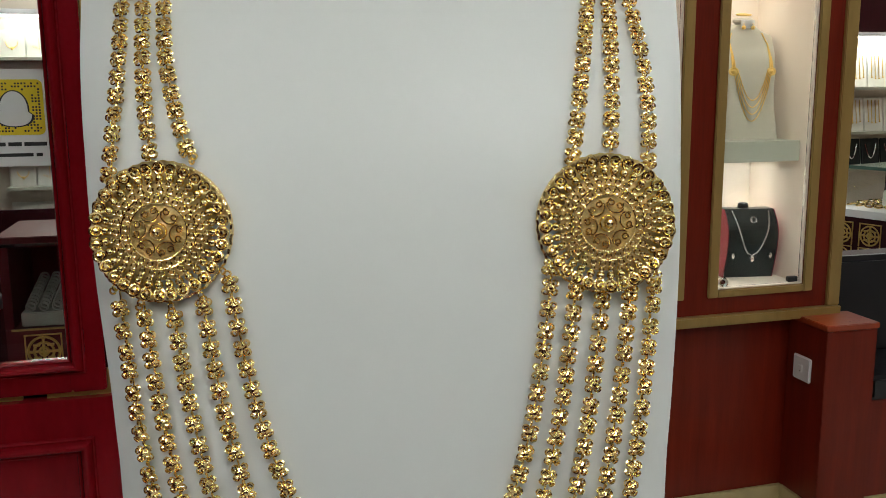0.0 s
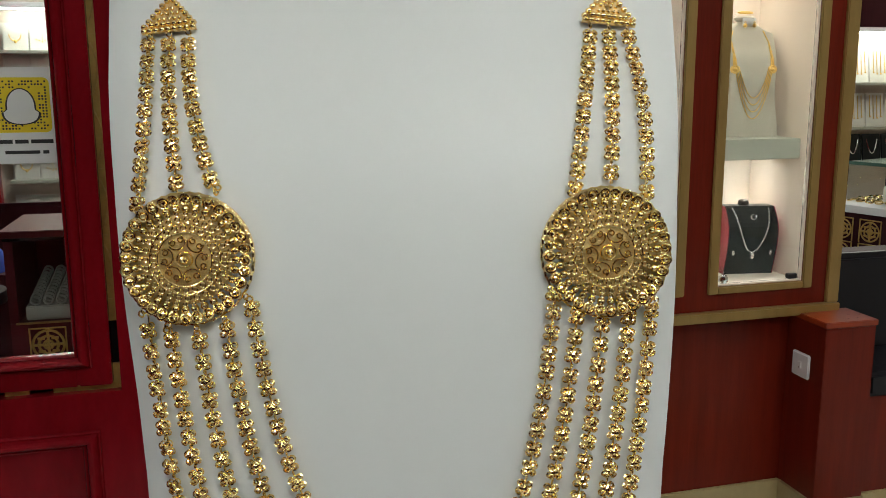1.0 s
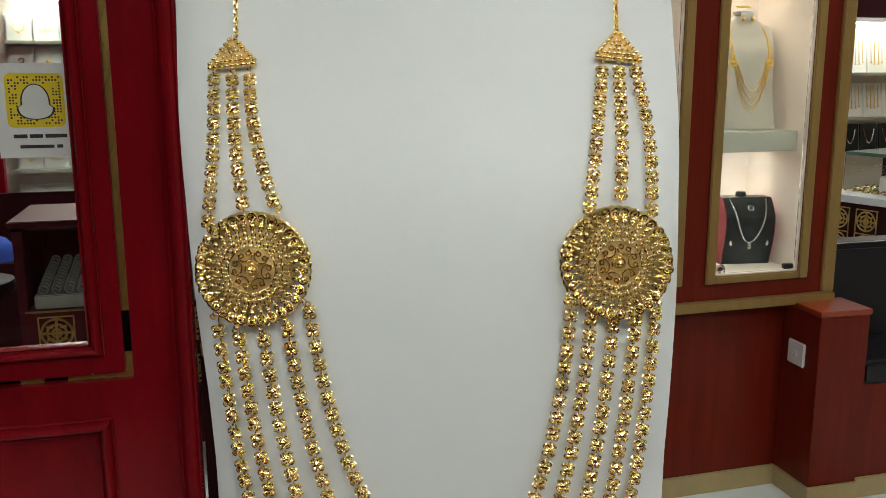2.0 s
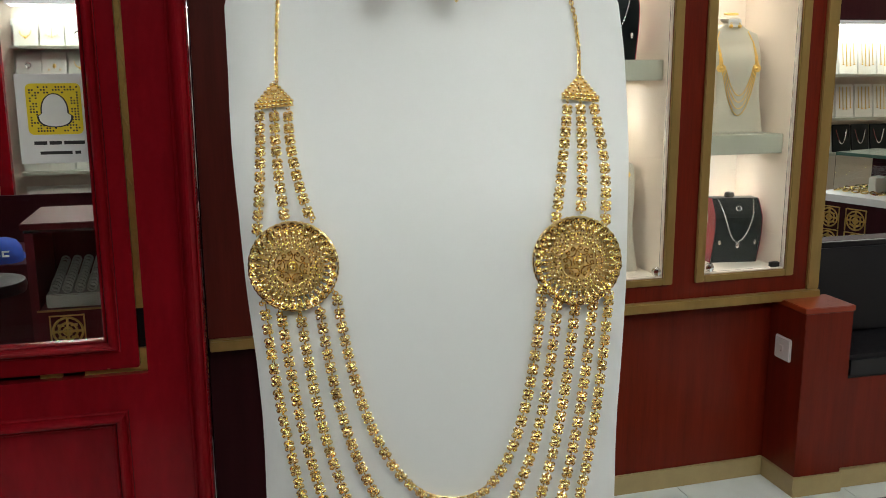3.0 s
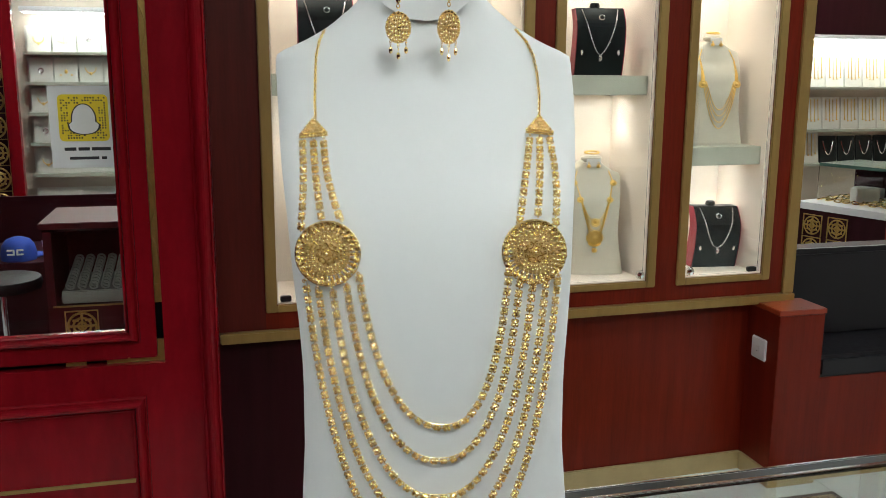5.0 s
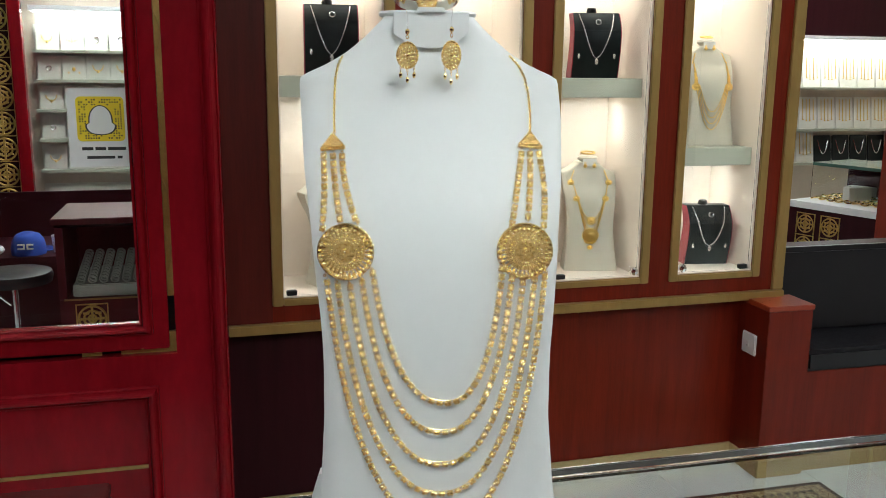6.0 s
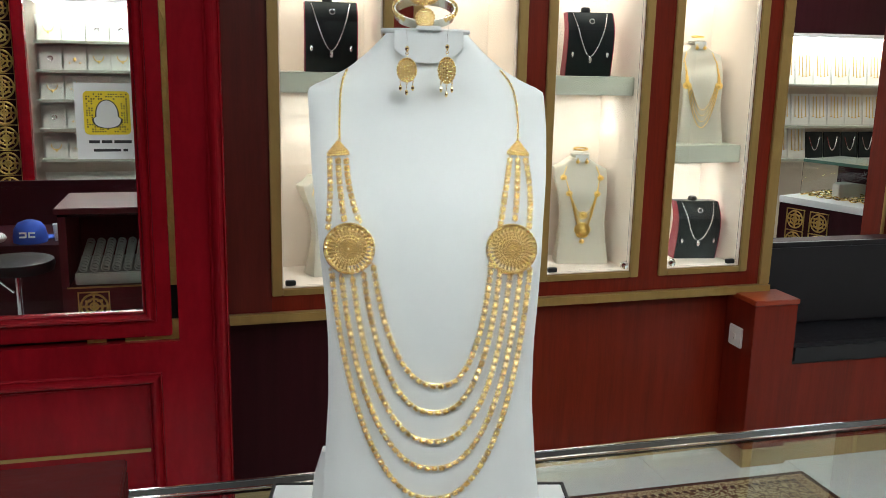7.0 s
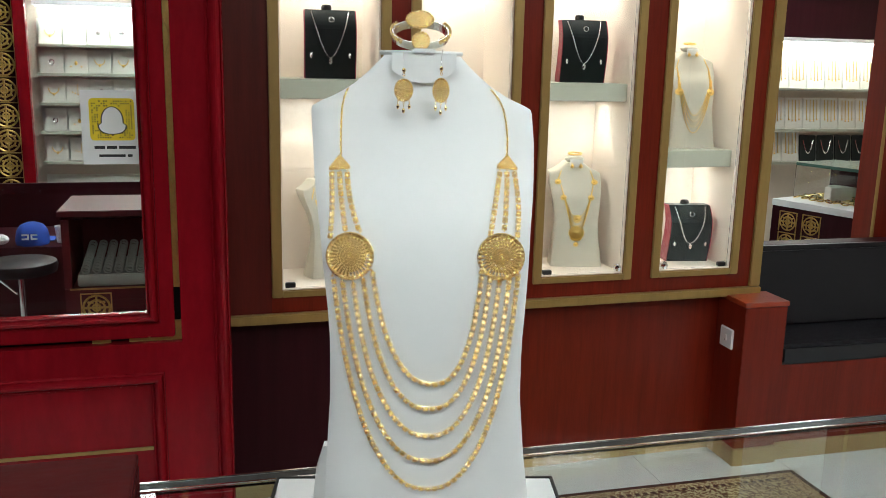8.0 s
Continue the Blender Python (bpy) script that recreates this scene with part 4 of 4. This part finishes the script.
# ---- jewellery stands in the showcases ----
def dark_stand(m, h, w_, silver_v):
    """A bowed display block: black front, crimson sides."""
    t = thing("black_jewellery_stand", m, "black satin jewellery stand with crimson sides and silver necklace", "jewellery stand", "jewellery stands")

    def face(z):
        q = z / h
        return -0.030 - 0.022 * math.sin(math.pi * (q - 0.12)) + 0.055 * max(0.0, q - 0.72) ** 1.4 * 3

    n = 18
    prof = [(face(h * i / n), h * i / n) for i in range(n + 1)]
    back = [(min(0.052, y + 0.080 - 0.028 * (z / h)), z) for y, z in prof]
    for sx in (-1, 1):
        x0, x1 = (-w_ / 2, -w_ / 2 + 0.003) if sx < 0 else (w_ / 2 - 0.003, w_ / 2)
        s_ = Mesh()
        v = [(x, y, z) for x in (x0, x1) for y, z in prof + back[::-1]]
        k = len(v) // 2
        s_.add(v, [tuple(range(k)), tuple(k + i for i in reversed(range(k)))] + [(i, k + i, k + (i + 1) % k, (i + 1) % k) for i in range(k)])
        part("side", s_, REDV, t, "crimson side")
    b_ = Mesh()
    x0, x1 = -w_ / 2 + 0.0032, w_ / 2 - 0.0032
    for i in range(n):
        (ya, za), (yb, zb), (yc, zc), (yd, zd) = prof[i], prof[i + 1], back[i], back[i + 1]
        b_.add([(x0, ya - 0.001, za), (x1, ya - 0.001, za), (x1, yb - 0.001, zb), (x0, yb - 0.001, zb), (x0, yc + 0.001, zc), (x1, yc + 0.001, zc), (x1, yd + 0.001, zd), (x0, yd + 0.001, zd)], [(0, 1, 2, 3), (5, 4, 7, 6)])
    b_.box(x0, x1, prof[-1][0], back[-1][0], h - 0.004, h + 0.001)
    part("front", b_, BLACKV, t, "black satin front", smooth=True)
    part("knob", Mesh().lathe([(0.016, 0.0), (0.018, 0.006), (0.015, 0.016), (0.010, 0.018)], 14, at(-0.01, (prof[-1][0] + back[-1][0]) / 2, h + 0.0015)), BLACKP, t, "small dark ring holder", smooth=True)
    nm = Mesh()
    zt, zb = h * 0.97, h * (0.30 if silver_v else 0.34)
    for sx in (-1, 1):
        pts = []
        for i in range(15):
            q = i / 14
            z = zb + (zt - zb) * q
            x = sx * w_ * (0.36 * q ** (0.62 if silver_v else 0.5))
            pts.append((x, face(z) - 0.003, z))
            nm.ball(0.0034 if q < 0.75 else 0.0026, 6, 4, at(x, face(z) - 0.004, z))
        nm.tube(pts, 0.0017, 5)
    nm.ball(0.008, 8, 5, at(0, face(zb) - 0.004, zb - 0.010), 1.5)
    for sx in (-1, 1):
        nm.ball(0.0055, 7, 4, at(sx * w_ * 0.37, face(h * 0.34) - 0.003, h * 0.34), 1.9)
    nm.torus(0.009, 0.0018, 12, 5, pose(0.004, face(h * 0.86) - 0.003, h * 0.86, 70))
    part("necklace", nm, SILVER, t, "silver stone-set necklace with earrings")
    return t


dark_stand(SKEW @ at(0.272, 2.575, 1.5015, -6), 0.222, 0.172, True)
dark_stand(SKEW @ at(1.198, 2.580, 1.5015, -12), 0.220, 0.168, True)
dark_stand(SKEW @ at(1.690, 2.575, 0.8115, -10), 0.222, 0.170, False)


def white_stand(m, s, style, wide=1.2):
    t = thing("white_jewellery_stand", m, "off-white jewellery bust displaying a gold necklace set", "jewellery stand", "jewellery stands")
    k = Matrix.Diagonal((s * wide, s, s, 1)) @ Matrix.Translation((0, 0.02, 0))
    b_ = bust_body(14, 34, 0.10)
    part("body", Mesh().add(b_.v, b_.f, k), CREAML, t, smooth=True)
    hd = Mesh().lathe([(0.030, 0.0), (0.044, 0.012), (0.045, 0.022), (0.036, 0.030), (0.0, 0.032)], 24, k @ at(-0.003, 0.05, 1.578 - ZB), 1.0, 0.8)
    part("top_plate", hd, CREAML, t, smooth=True)
    part("flap", Mesh().box(-0.030, 0.030, 0.0, 0.004, 0.545, 0.585, 0.0015, k), FLAP, t)

    def on(u, z):
        return k @ bust_at(u, z, 0.004)

    g = Mesh()
    if style == "long":
        spec = [(0.062 + 0.006 * i, 1.34, 1.205 - 0.034 * i) for i in range(4)]
        discs = [(-0.078, 1.345, 0.021), (0.086, 1.345, 0.021)]
        for sx, c0 in ((-1, -0.078), (1, 0.086)):
            for j in (-1, 0, 1):
                g.tube([on(c0 + j * 0.007 * (1 - i / 8), 1.345 + 0.14 * i / 8) for i in range(9)], 0.0036 * s, 5)
    elif style == "drop":
        spec = [(0.074, 1.46, 1.285), (0.070, 1.44, 1.262), (0.066, 1.42, 1.24), (0.062, 1.40, 1.22), (0.056, 1.39, 1.195)]
        discs = [(-0.082, 1.475, 0.015), (0.085, 1.475, 0.015), (-0.060, 1.395, 0.015), (0.066, 1.395, 0.015), (0.004, 1.285, 0.018), (0.003, 1.205, 0.037)]
        for i in range(9):
            discs.append((0.003 + 0.022 * math.cos(math.pi * i / 8), 1.178 - 0.014 * math.sin(math.pi * i / 8), 0.006))
        discs.append((0.003, 1.140, 0.012))
    else:
        spec = [(0.066 + 0.005 * i, 1.47, 1.22 - 0.020 * i) for i in range(3)]
        discs = [(0.004, 1.16, 0.022)]
    for hw, zt, zb in spec:
        g.tube([on(0.004 + hw * q, zb + (zt - zb) * abs(q) ** 2.0) for q in (i / 12 - 1 for i in range(25))], 0.0026 * s, 5)
    for sx in (-1, 1):
        g.tube([on(sx * (0.086 - 0.02 * i / 8), 1.475 + 0.06 * i / 8) for i in range(9)], 0.0030 * s, 5)
    part("necklace", g, GOLD_SOFT, t, "gold chains")
    for u, z, r in discs:
        n_ = bust_normal(u, z)
        f_ = n_.to_track_quat("Z", "Y").to_matrix().to_4x4()
        f_.translation = bust_at(u, z, 0.003)
        part("rosette", Mesh().lathe([(r, -0.002), (r, 0.002), (r * 0.8, 0.004), (r * 0.6, 0.0025), (r * 0.35, 0.006), (0.0, 0.008)], 18, k @ f_), GOLD_SOFT, t, "round gold rosette", smooth=True)
    for sx in (-1, 1):
        part("earring", Mesh().ball(0.009, 8, 5, k @ at(sx * 0.020, -0.006, 0.548), 1.2).torus(0.004, 0.0012, 8, 4, k @ pose(sx * 0.020, -0.006, 0.563, 90)), GOLD_SOFT, t, "gold earring")
    part("bangle", Mesh().torus(0.030, 0.0045, 20, 6, k @ pose(-0.002, 0.045, 0.6135, 12), 1.0, 0.75), GOLD_SOFT, t, "gold bangle", smooth=True)
    return t


white_stand(SKEW @ at(1.205, 2.580, 0.8115, -14), 0.69, "drop")
white_stand(SKEW @ at(1.672, 2.590, 1.2595, -8), 0.64, "long")
white_stand(SKEW @ at(0.268, 2.590, 0.8115, 20), 0.60, "plain")


# ---- back room ----
def card_mesh(wd, ht):
    return Mesh().box(-wd / 2, wd / 2, 0, 0.008, 0.0, ht, 0.002, pose(0, 0, 0, -9)).data("card", CARDM)


TRINKETS = []
for kind in range(4):
    m = Mesh()
    if kind == 0:
        m.tube([(0.03 * math.cos(a), -0.004 + 0.01, 0.085 + 0.035 * math.sin(a)) for a in (math.pi + math.pi * i / 10 for i in range(11))], 0.003, 5)
        m.ball(0.008, 7, 4, at(0, 0.006, 0.048), 1.3)
    elif kind == 1:
        m.ball(0.010, 7, 4, at(0, 0.004, 0.060), 1.4).ball(0.006, 6, 4, at(-0.03, 0.002, 0.04)).ball(0.006, 6, 4, at(0.03, 0.002, 0.04))
    elif kind == 2:
        m.torus(0.014, 0.004, 12, 5, pose(0, 0.004, 0.065, 80)).ball(0.006, 6, 4, at(0, 0.002, 0.045))
    else:
        for i in range(5):
            m.ball(0.005, 6, 4, at(-0.03 + 0.015 * i, 0.006, 0.06 - 0.006 * (2 - abs(i - 2))))
        m.tube([(0, 0.006, 0.05), (0, 0.014, 0.11)], 0.0015, 4)
    TRINKETS.append(m.data("trinket", GOLD_SOFT if kind != 2 else SILVER))
CARD = card_mesh(0.128, 0.140)


def display_card(m, kind):
    t = thing("display_card", m, "small ivory jewellery card with a trinket, leaning on a wall shelf", "display card", "jewellery cards on the shelves")
    part("card", CARD, CARDM, t)
    part("trinket", TRINKETS[kind], GOLD, t, "small gold trinket" if kind != 2 else "small silver trinket")
    return t


def wall_shelf(x0, x1, y, z):
    t = thing("wall_shelf", at(x0, y, z), "narrow grey shelf along the back room wall", "shelf", "back room shelves")
    part("board", Mesh().box(0, x1 - x0, -0.10, 0.0, -0.018, 0.0, 0.002), SHELF, t)
    part("back", Mesh().box(0, x1 - x0, -0.006, 0.0, 0.0005, 0.150), CARDM, t, "pale panel above the shelf")


cards = {}
rows_l = [1.612, 1.440, 1.264, 1.089, 0.905, 0.664]
for k, z in enumerate(rows_l):
    wall_shelf(-1.12, 0.10, BACK - 0.001, z)
    for i in range(8):
        j = (i * 3 + k * 2 + i // 3) % 4
        m = at(-1.04 + 0.137 * i, BACK - 0.050, z + 0.0005)
        if j in cards:
            copy_thing(cards[j], m)
        else:
            cards[j] = display_card(m, j)
TALL = Mesh().box(-0.076, 0.076, 0, 0.010, 0.0, 0.235, 0.004, pose(0, 0, 0, -8)).data("card", CARDM)
tall_m = Mesh()
for q in (-0.045, -0.015, 0.015, 0.045):
    tall_m.tube([(q, 0.026, 0.215), (q, 0.004, 0.06 + 0.3 * abs(q))], 0.0028, 5)
    tall_m.ball(0.006, 6, 4, at(q, 0.002, 0.055 + 0.3 * abs(q)))
TALLCHAIN = tall_m.data("chains", GOLD_SOFT)


def tall_card(m):
    t = thing("chain_card", m, "tall ivory card hung with fine gold chains", "display card", "chain cards on the shelves")
    part("card", TALL, CARDM, t)
    part("chains", TALLCHAIN, GOLD_SOFT, t, "fine gold chains")
    return t


first = None
for k, z in enumerate((1.420, 1.115, 0.865)):
    wall_shelf(3.30, XR - 0.002, BACK - 0.001, z)
    for i in range(10):
        x = 3.40 + 0.158 * i
        if k == 2 and i > 5:
            t = thing("necklace_board", at(x, BACK - 0.055, z + 0.0005), "black board with a silver necklace on the shelf", "display board", "black necklace boards")
            part("board", Mesh().box(-0.076, 0.076, 0, 0.01, 0, 0.20, 0.004, pose(0, 0, 0, -9)), BLACKV, t)
            part("necklace", Mesh().tube([(0.045 * q, -0.004 + 0.016 * (0.06 + 0.10 * q * q) / 0.1, 0.06 + 0.10 * q * q) for q in (j / 8 - 1 for j in range(17))], 0.004, 5), SILVER, t, "silver necklace")
        else:
            first = copy_thing(first, at(x, BACK - 0.055, z + 0.0005)) if first else tall_card(at(x, BACK - 0.055, z + 0.0005))
for x0, x1, z in ((-1.12, 0.10, 1.835), (3.30, XR - 0.002, 1.76)):
    t = thing("strip_light", at(x0, BACK - 0.12, z), "bright strip light above the jewellery shelves", "strip light")
    part("housing", Mesh().box(0, x1 - x0, 0.0, 0.119, 0.0, 0.03), PLASTIC, t)
    part("tube", Mesh().box(0.02, x1 - x0 - 0.02, 0.01, 0.07, -0.008, -0.0005), STRIP, t, "glowing diffuser")
structure("trim_valance", Mesh().box(2.4, XR, BACK - 0.10, BACK - 0.001, 1.795, 2.12), RED_DARK, "dark maroon valance above the shelves", "trim")
structure("trim_frieze", Mesh().box(2.4, XR, BACK - 0.16, BACK - 0.001, 2.121, 2.28), PAINT, "pale frieze above the valance", "trim")


def fret(mesh, cx, cz, r, y, m=None):
    """A round fretwork emblem of rings and bars."""
    for q in (1.0, 0.62, 0.28):
        mesh.torus(r * q * 0.93, r * 0.085, 24, 4, pose(cx, y, cz, 90))
    for a in (0, 90):
        c_, s_ = (1, 0) if a == 0 else (0, 1)
        mesh.box(cx - r * 0.9 * c_ - r * 0.075 * s_, cx + r * 0.9 * c_ + r * 0.075 * s_, y - r * 0.075, y + r * 0.075, cz - r * 0.9 * s_ - r * 0.075 * c_, cz + r * 0.9 * s_ + r * 0.075 * c_)
    for sx in (-1, 1):
        for sz in (-1, 1):
            mesh.box(cx + sx * r * 0.2, cx + sx * r * 0.62, y - r * 0.075, y + r * 0.075, cz + sz * r * 0.42 - r * 0.075, cz + sz * r * 0.42 + r * 0.075)


col = thing("fretwork_screen", at(-1.20, 5.20, FLOOR), "gold fretwork screen of round emblems beside a crimson post", "screen")
part("post", Mesh().box(0.0, 0.065, -0.03, 0.03, 0.61, 2.45, 0.003), RED, col, "crimson post")
part("backing", Mesh().box(-0.46, -0.001, 0.012, 0.03, 0.61, 2.45), RED_DARK, col, "dark backing board")
part("foot", Mesh().box(-0.46, 0.065, -0.03, 0.03, 0.0, 0.608), RED_DARK, col, "maroon panel below")
fm = Mesh()
fret(fm, 0, 0, 0.068, 0.006)
fm.box(-0.074, 0.074, 0.002, 0.0115, -0.0735, -0.068).box(-0.074, -0.068, 0.002, 0.0115, -0.068, 0.074).box(0.068, 0.074, 0.002, 0.0115, -0.068, 0.074)
EMBLEM = fm.data("fretwork", BRASS)
for k in range(3):
    for i in range(12):
        part("emblem", EMBLEM, BRASS, col, "round brass emblem", m=at(-0.078 - 0.149 * k, 0, 0.70 + 0.1475 * i))

cn = thing("low_showcase", at(-0.73, 3.30, FLOOR), "maroon low showcase with a glass front and trays of bangles inside", "showcase")
part("top", Mesh().box(-0.012, 0.95, -0.012, 0.42, 0.862, 0.886, 0.003), MAROON, cn, "dull wooden top")
part("glass_edge", Mesh().box(0.0, 0.94, -0.004, 0.40, 0.850, 0.861), GLASS_EDGE, cn, "green glass edge")
for x0, x1 in ((0.0, 0.03), (0.91, 0.94)):
    part("side", Mesh().box(x0, x1, 0.0, 0.40, 0.56, 0.849), MAROON, cn)
part("back", Mesh().box(0.03, 0.91, 0.38, 0.40, 0.56, 0.849), MAROON, cn)
part("base", Mesh().box(0.0, 0.94, 0.0, 0.40, 0.0, 0.559, 0.003), MAROON, cn)
part("trim", Mesh().box(0.02, 0.40, -0.006, -0.0005, 0.553, 0.560), GILT, cn)
part("tray", Mesh().box(0.05, 0.88, 0.02, 0.36, 0.5605, 0.612, 0.004), GREY, cn, "pale tray")
for i in range(19):
    rr = Mesh()
    for j in range(11):
        rr.torus(0.015, 0.0045, 10, 5, pose(0.080 + 0.0435 * i, 0.045 + 0.029 * j, 0.628 + 0.005 * j, 72, 0, 20))
    part("bangle_row", rr, GREY, cn, "row of pale bangles")
for x in (0.120, 0.60):
    fm = Mesh()
    fret(fm, x, 0.475, 0.056, -0.004)
    fm.box(x - 0.062, x + 0.062, -0.006, -0.001, 0.533, 0.538).box(x - 0.062, x + 0.062, -0.006, -0.001, 0.412, 0.417).box(x - 0.062, x - 0.057, -0.006, -0.001, 0.417, 0.533).box(x + 0.057, x + 0.062, -0.006, -0.001, 0.417, 0.533)
    part("emblem", fm, BRASS, cn, "square brass fretwork emblem")
    fm = Mesh()
    fret(fm, x, 0.300, 0.056, -0.004)
    part("emblem", fm, BRASS, cn, "round brass fretwork emblem")

st = thing("bar_stool", at(-0.955, 3.62, FLOOR), "black padded bar stool with a chrome leg", "stool")
part("seat", Mesh().lathe([(0.12, 0.560), (0.150, 0.566), (0.156, 0.590), (0.150, 0.612), (0.10, 0.622), (0.0, 0.622)], 28), BLACKL, st, "black padded seat", smooth=True)
part("leg", Mesh().lathe([(0.012, 0.02), (0.012, 0.5595)], 12), CHROME, st, "chrome leg", smooth=True)
part("brace", Mesh().tube([(-0.02, -0.01, 0.47), (-0.09, -0.06, 0.559)], 0.006, 6), CHROME, st)
part("foot", Mesh().lathe([(0.17, 0.0), (0.17, 0.008), (0.03, 0.022), (0.013, 0.03)], 28), CHROME, st, "round chrome foot", smooth=True)
dk = thing("desk", at(-1.55, 4.2, FLOOR), "dark maroon desk against the shelves", "desk")
part("top", Mesh().box(0, 1.5, 0, 0.6, 0.525, 0.555, 0.003), RED_DARK, dk)
part("front", Mesh().box(0.02, 1.48, 0.03, 0.05, 0.0, 0.524), RED_DARK, dk)
part("upstand", Mesh().box(0.0, 1.5, 0.575, 0.60, 0.556, 0.80), RED_DARK, dk)
cp = thing("baseball_cap", at(-1.02, 4.30, FLOOR + 0.5555), "blue cotton baseball cap with white marks on a desk", "cap")
part("crown", Mesh().lathe([(0.080, 0.0), (0.082, 0.03), (0.074, 0.07), (0.055, 0.098), (0.025, 0.110), (0.0, 0.112)], 24), BLUE, cp, smooth=True)
part("brim", Mesh().lathe([(0.0, 0.0), (0.075, 0.002), (0.078, 0.007), (0.0, 0.012)], 20, pose(0.03, 0.09, 0.0)), BLUE, cp, smooth=True)
part("mark", Mesh().box(-0.036, -0.005, -0.086, -0.078, 0.035, 0.042).box(-0.036, -0.005, -0.082, -0.074, 0.055, 0.062).box(-0.010, -0.003, -0.084, -0.074, 0.035, 0.062).box(0.006, 0.036, -0.086, -0.078, 0.035, 0.042).box(0.006, 0.036, -0.082, -0.074, 0.055, 0.062).box(0.006, 0.013, -0.084, -0.074, 0.035, 0.062), WHITE, cp, "white bars")
pc = thing("paper_cup", at(-0.885, 4.32, FLOOR + 0.5555), "white paper cup on a desk", "cup")
part("body", Mesh().lathe([(0.024, 0.0), (0.032, 0.085), (0.030, 0.085), (0.022, 0.004)], 18), WHITE, pc, smooth=True)
kt = thing("crumpled_tissue", at(-1.17, 4.28, FLOOR + 0.5555), "crumpled white tissue on a desk", "tissue")
part("tissue", Mesh().ball(0.045, 9, 6, at(0, 0, 0.028), 0.6), WHITE, kt)


def far_counter(m, length):
    t = thing("far_counter", m, "maroon counter with a white deck of gold trays under glass", "counter", "back room counters")
    part("body", Mesh().box(0, length, 0.012, 0.6, 0, 0.69), RED_DARK, t)
    part("deck", Mesh().box(0, length, 0.0, 0.6, 0.6905, 0.730, 0.003), WHITE, t, "white deck")
    part("glass_top", Mesh().box(0, length, 0.20, 0.6, 0.927, 0.945, 0.002), GLASS_TOP, t, "greenish glass top")
    part("glass_front", Mesh().box(0, length, 0.203, 0.209, 0.7305, 0.926), GLASS, t, "clear glass front").visible_shadow = False
    for k in range(4):
        part("carton", Mesh().box(0.10 + 0.26 * k, 0.26 + 0.26 * k, 0.40, 0.48, 0.7305, 0.80 + 0.03 * (k % 2), 0.003), CARDM, t, "pale box under the glass")
    part("back", Mesh().box(0, length, 0.57, 0.6, 0.7305, 0.929), RED_DARK, t)
    tray = Mesh()
    for i in range(int(length / 0.055)):
        for j in range(6):
            tray.torus(0.020, 0.005, 10, 4, pose(0.06 + 0.055 * i, 0.16 + 0.05 * j, 0.738, random.uniform(-20, 20), random.uniform(-20, 20)))
    part("bangles", tray, GOLD, t, "gold bangles laid out")
    for i in range(6):
        fm = Mesh()
        x, z = 0.12 + 0.16 * (i % 2), 0.60 - 0.13 * (i // 2)
        fret(fm, x, z, 0.055, 0.008)
        fm.box(x - 0.062, x + 0.062, 0.006, 0.0115, z + 0.058, z + 0.064).box(x - 0.062, x - 0.057, 0.006, 0.0115, z - 0.062, z + 0.058).box(x + 0.057, x + 0.062, 0.006, 0.0115, z - 0.062, z + 0.058)
        part("emblem", fm, BRASS, t, "square brass fretwork emblem")
    part("inlay", Mesh().box(0.45, 0.85, 0.006, 0.0115, 0.50, 0.510), GILT, t, "thin gilt inlay")
    return t


far_counter(at(3.22, 4.20, FLOOR, -72), 1.15)
far_counter(at(1.99, 4.24, FLOOR, 2), 1.22)
for x, y in ((3.55, 4.02), (3.62, 3.75)):
    t = thing("price_box", at(x, y, FLOOR + 0.7305), "small pale box standing on the white deck", "box")
    part("box", Mesh().box(-0.08, 0.08, -0.03, 0.03, 0.0, 0.09, 0.004), CARDM, t)

# ---- rug ----
rug = thing("rug", at(1.99, 2.18, FLOOR), "beige patterned rug with a dark brown border on the tiles", "rug")
part("border", Mesh().box(-2.0, 0.0, -1.3, 0.0, 0.0005, 0.006, 0.001), RUGDARK, rug, "dark brown border")
part("band", Mesh().box(-1.98, -0.022, -1.28, -0.022, 0.0062, 0.0075), RUGBAND, rug, "beige patterned band")
part("guard", Mesh().box(-1.93, -0.075, -1.23, -0.075, 0.0077, 0.0085), RUGDARK, rug, "dark guard stripe")
part("field", Mesh().box(-1.925, -0.080, -1.225, -0.080, 0.0087, 0.0098), RUGFIELD, rug, "beige field with brown ornament")
tb = Mesh()
for i in range(60):
    tb.box(-1.95 + 0.0315 * i, -1.932 + 0.0315 * i, -0.070, -0.054, 0.0076, 0.0082)
part("lozenges", tb, RUGDARK, rug, "row of brown lozenges")
for x, y, r in ((-0.30, -0.28, 0.075), (-0.72, -0.30, 0.09), (-1.15, -0.30, 0.09)):
    part("rosette", Mesh().torus(r, 0.010, 28, 4, at(x, y, 0.0085), 1.0, 0.8).torus(r * 0.55, 0.008, 20, 4, at(x, y, 0.0085)), RUGDARK, rug, "dark woven rosette")

# ---- floor tiles ----
TS = 0.55
TM = Mesh().box(-TS / 2 + 0.0015, TS / 2 - 0.0015, -TS / 2 + 0.0015, TS / 2 - 0.0015, -0.0038, 0.0).data("tile", TILE)
for i in range(-9, 7):
    for j in range(-9, 7):
        x, y = 1.446 + TS * (i + 0.5), 1.95 + TS * (j + 0.5)
        if XL < x - TS / 2 and x + TS / 2 < XR and YN < y - TS / 2 and y + TS / 2 < BACK:
            part("tile", TM, TILE, floor, m=at(x, y, FLOOR))
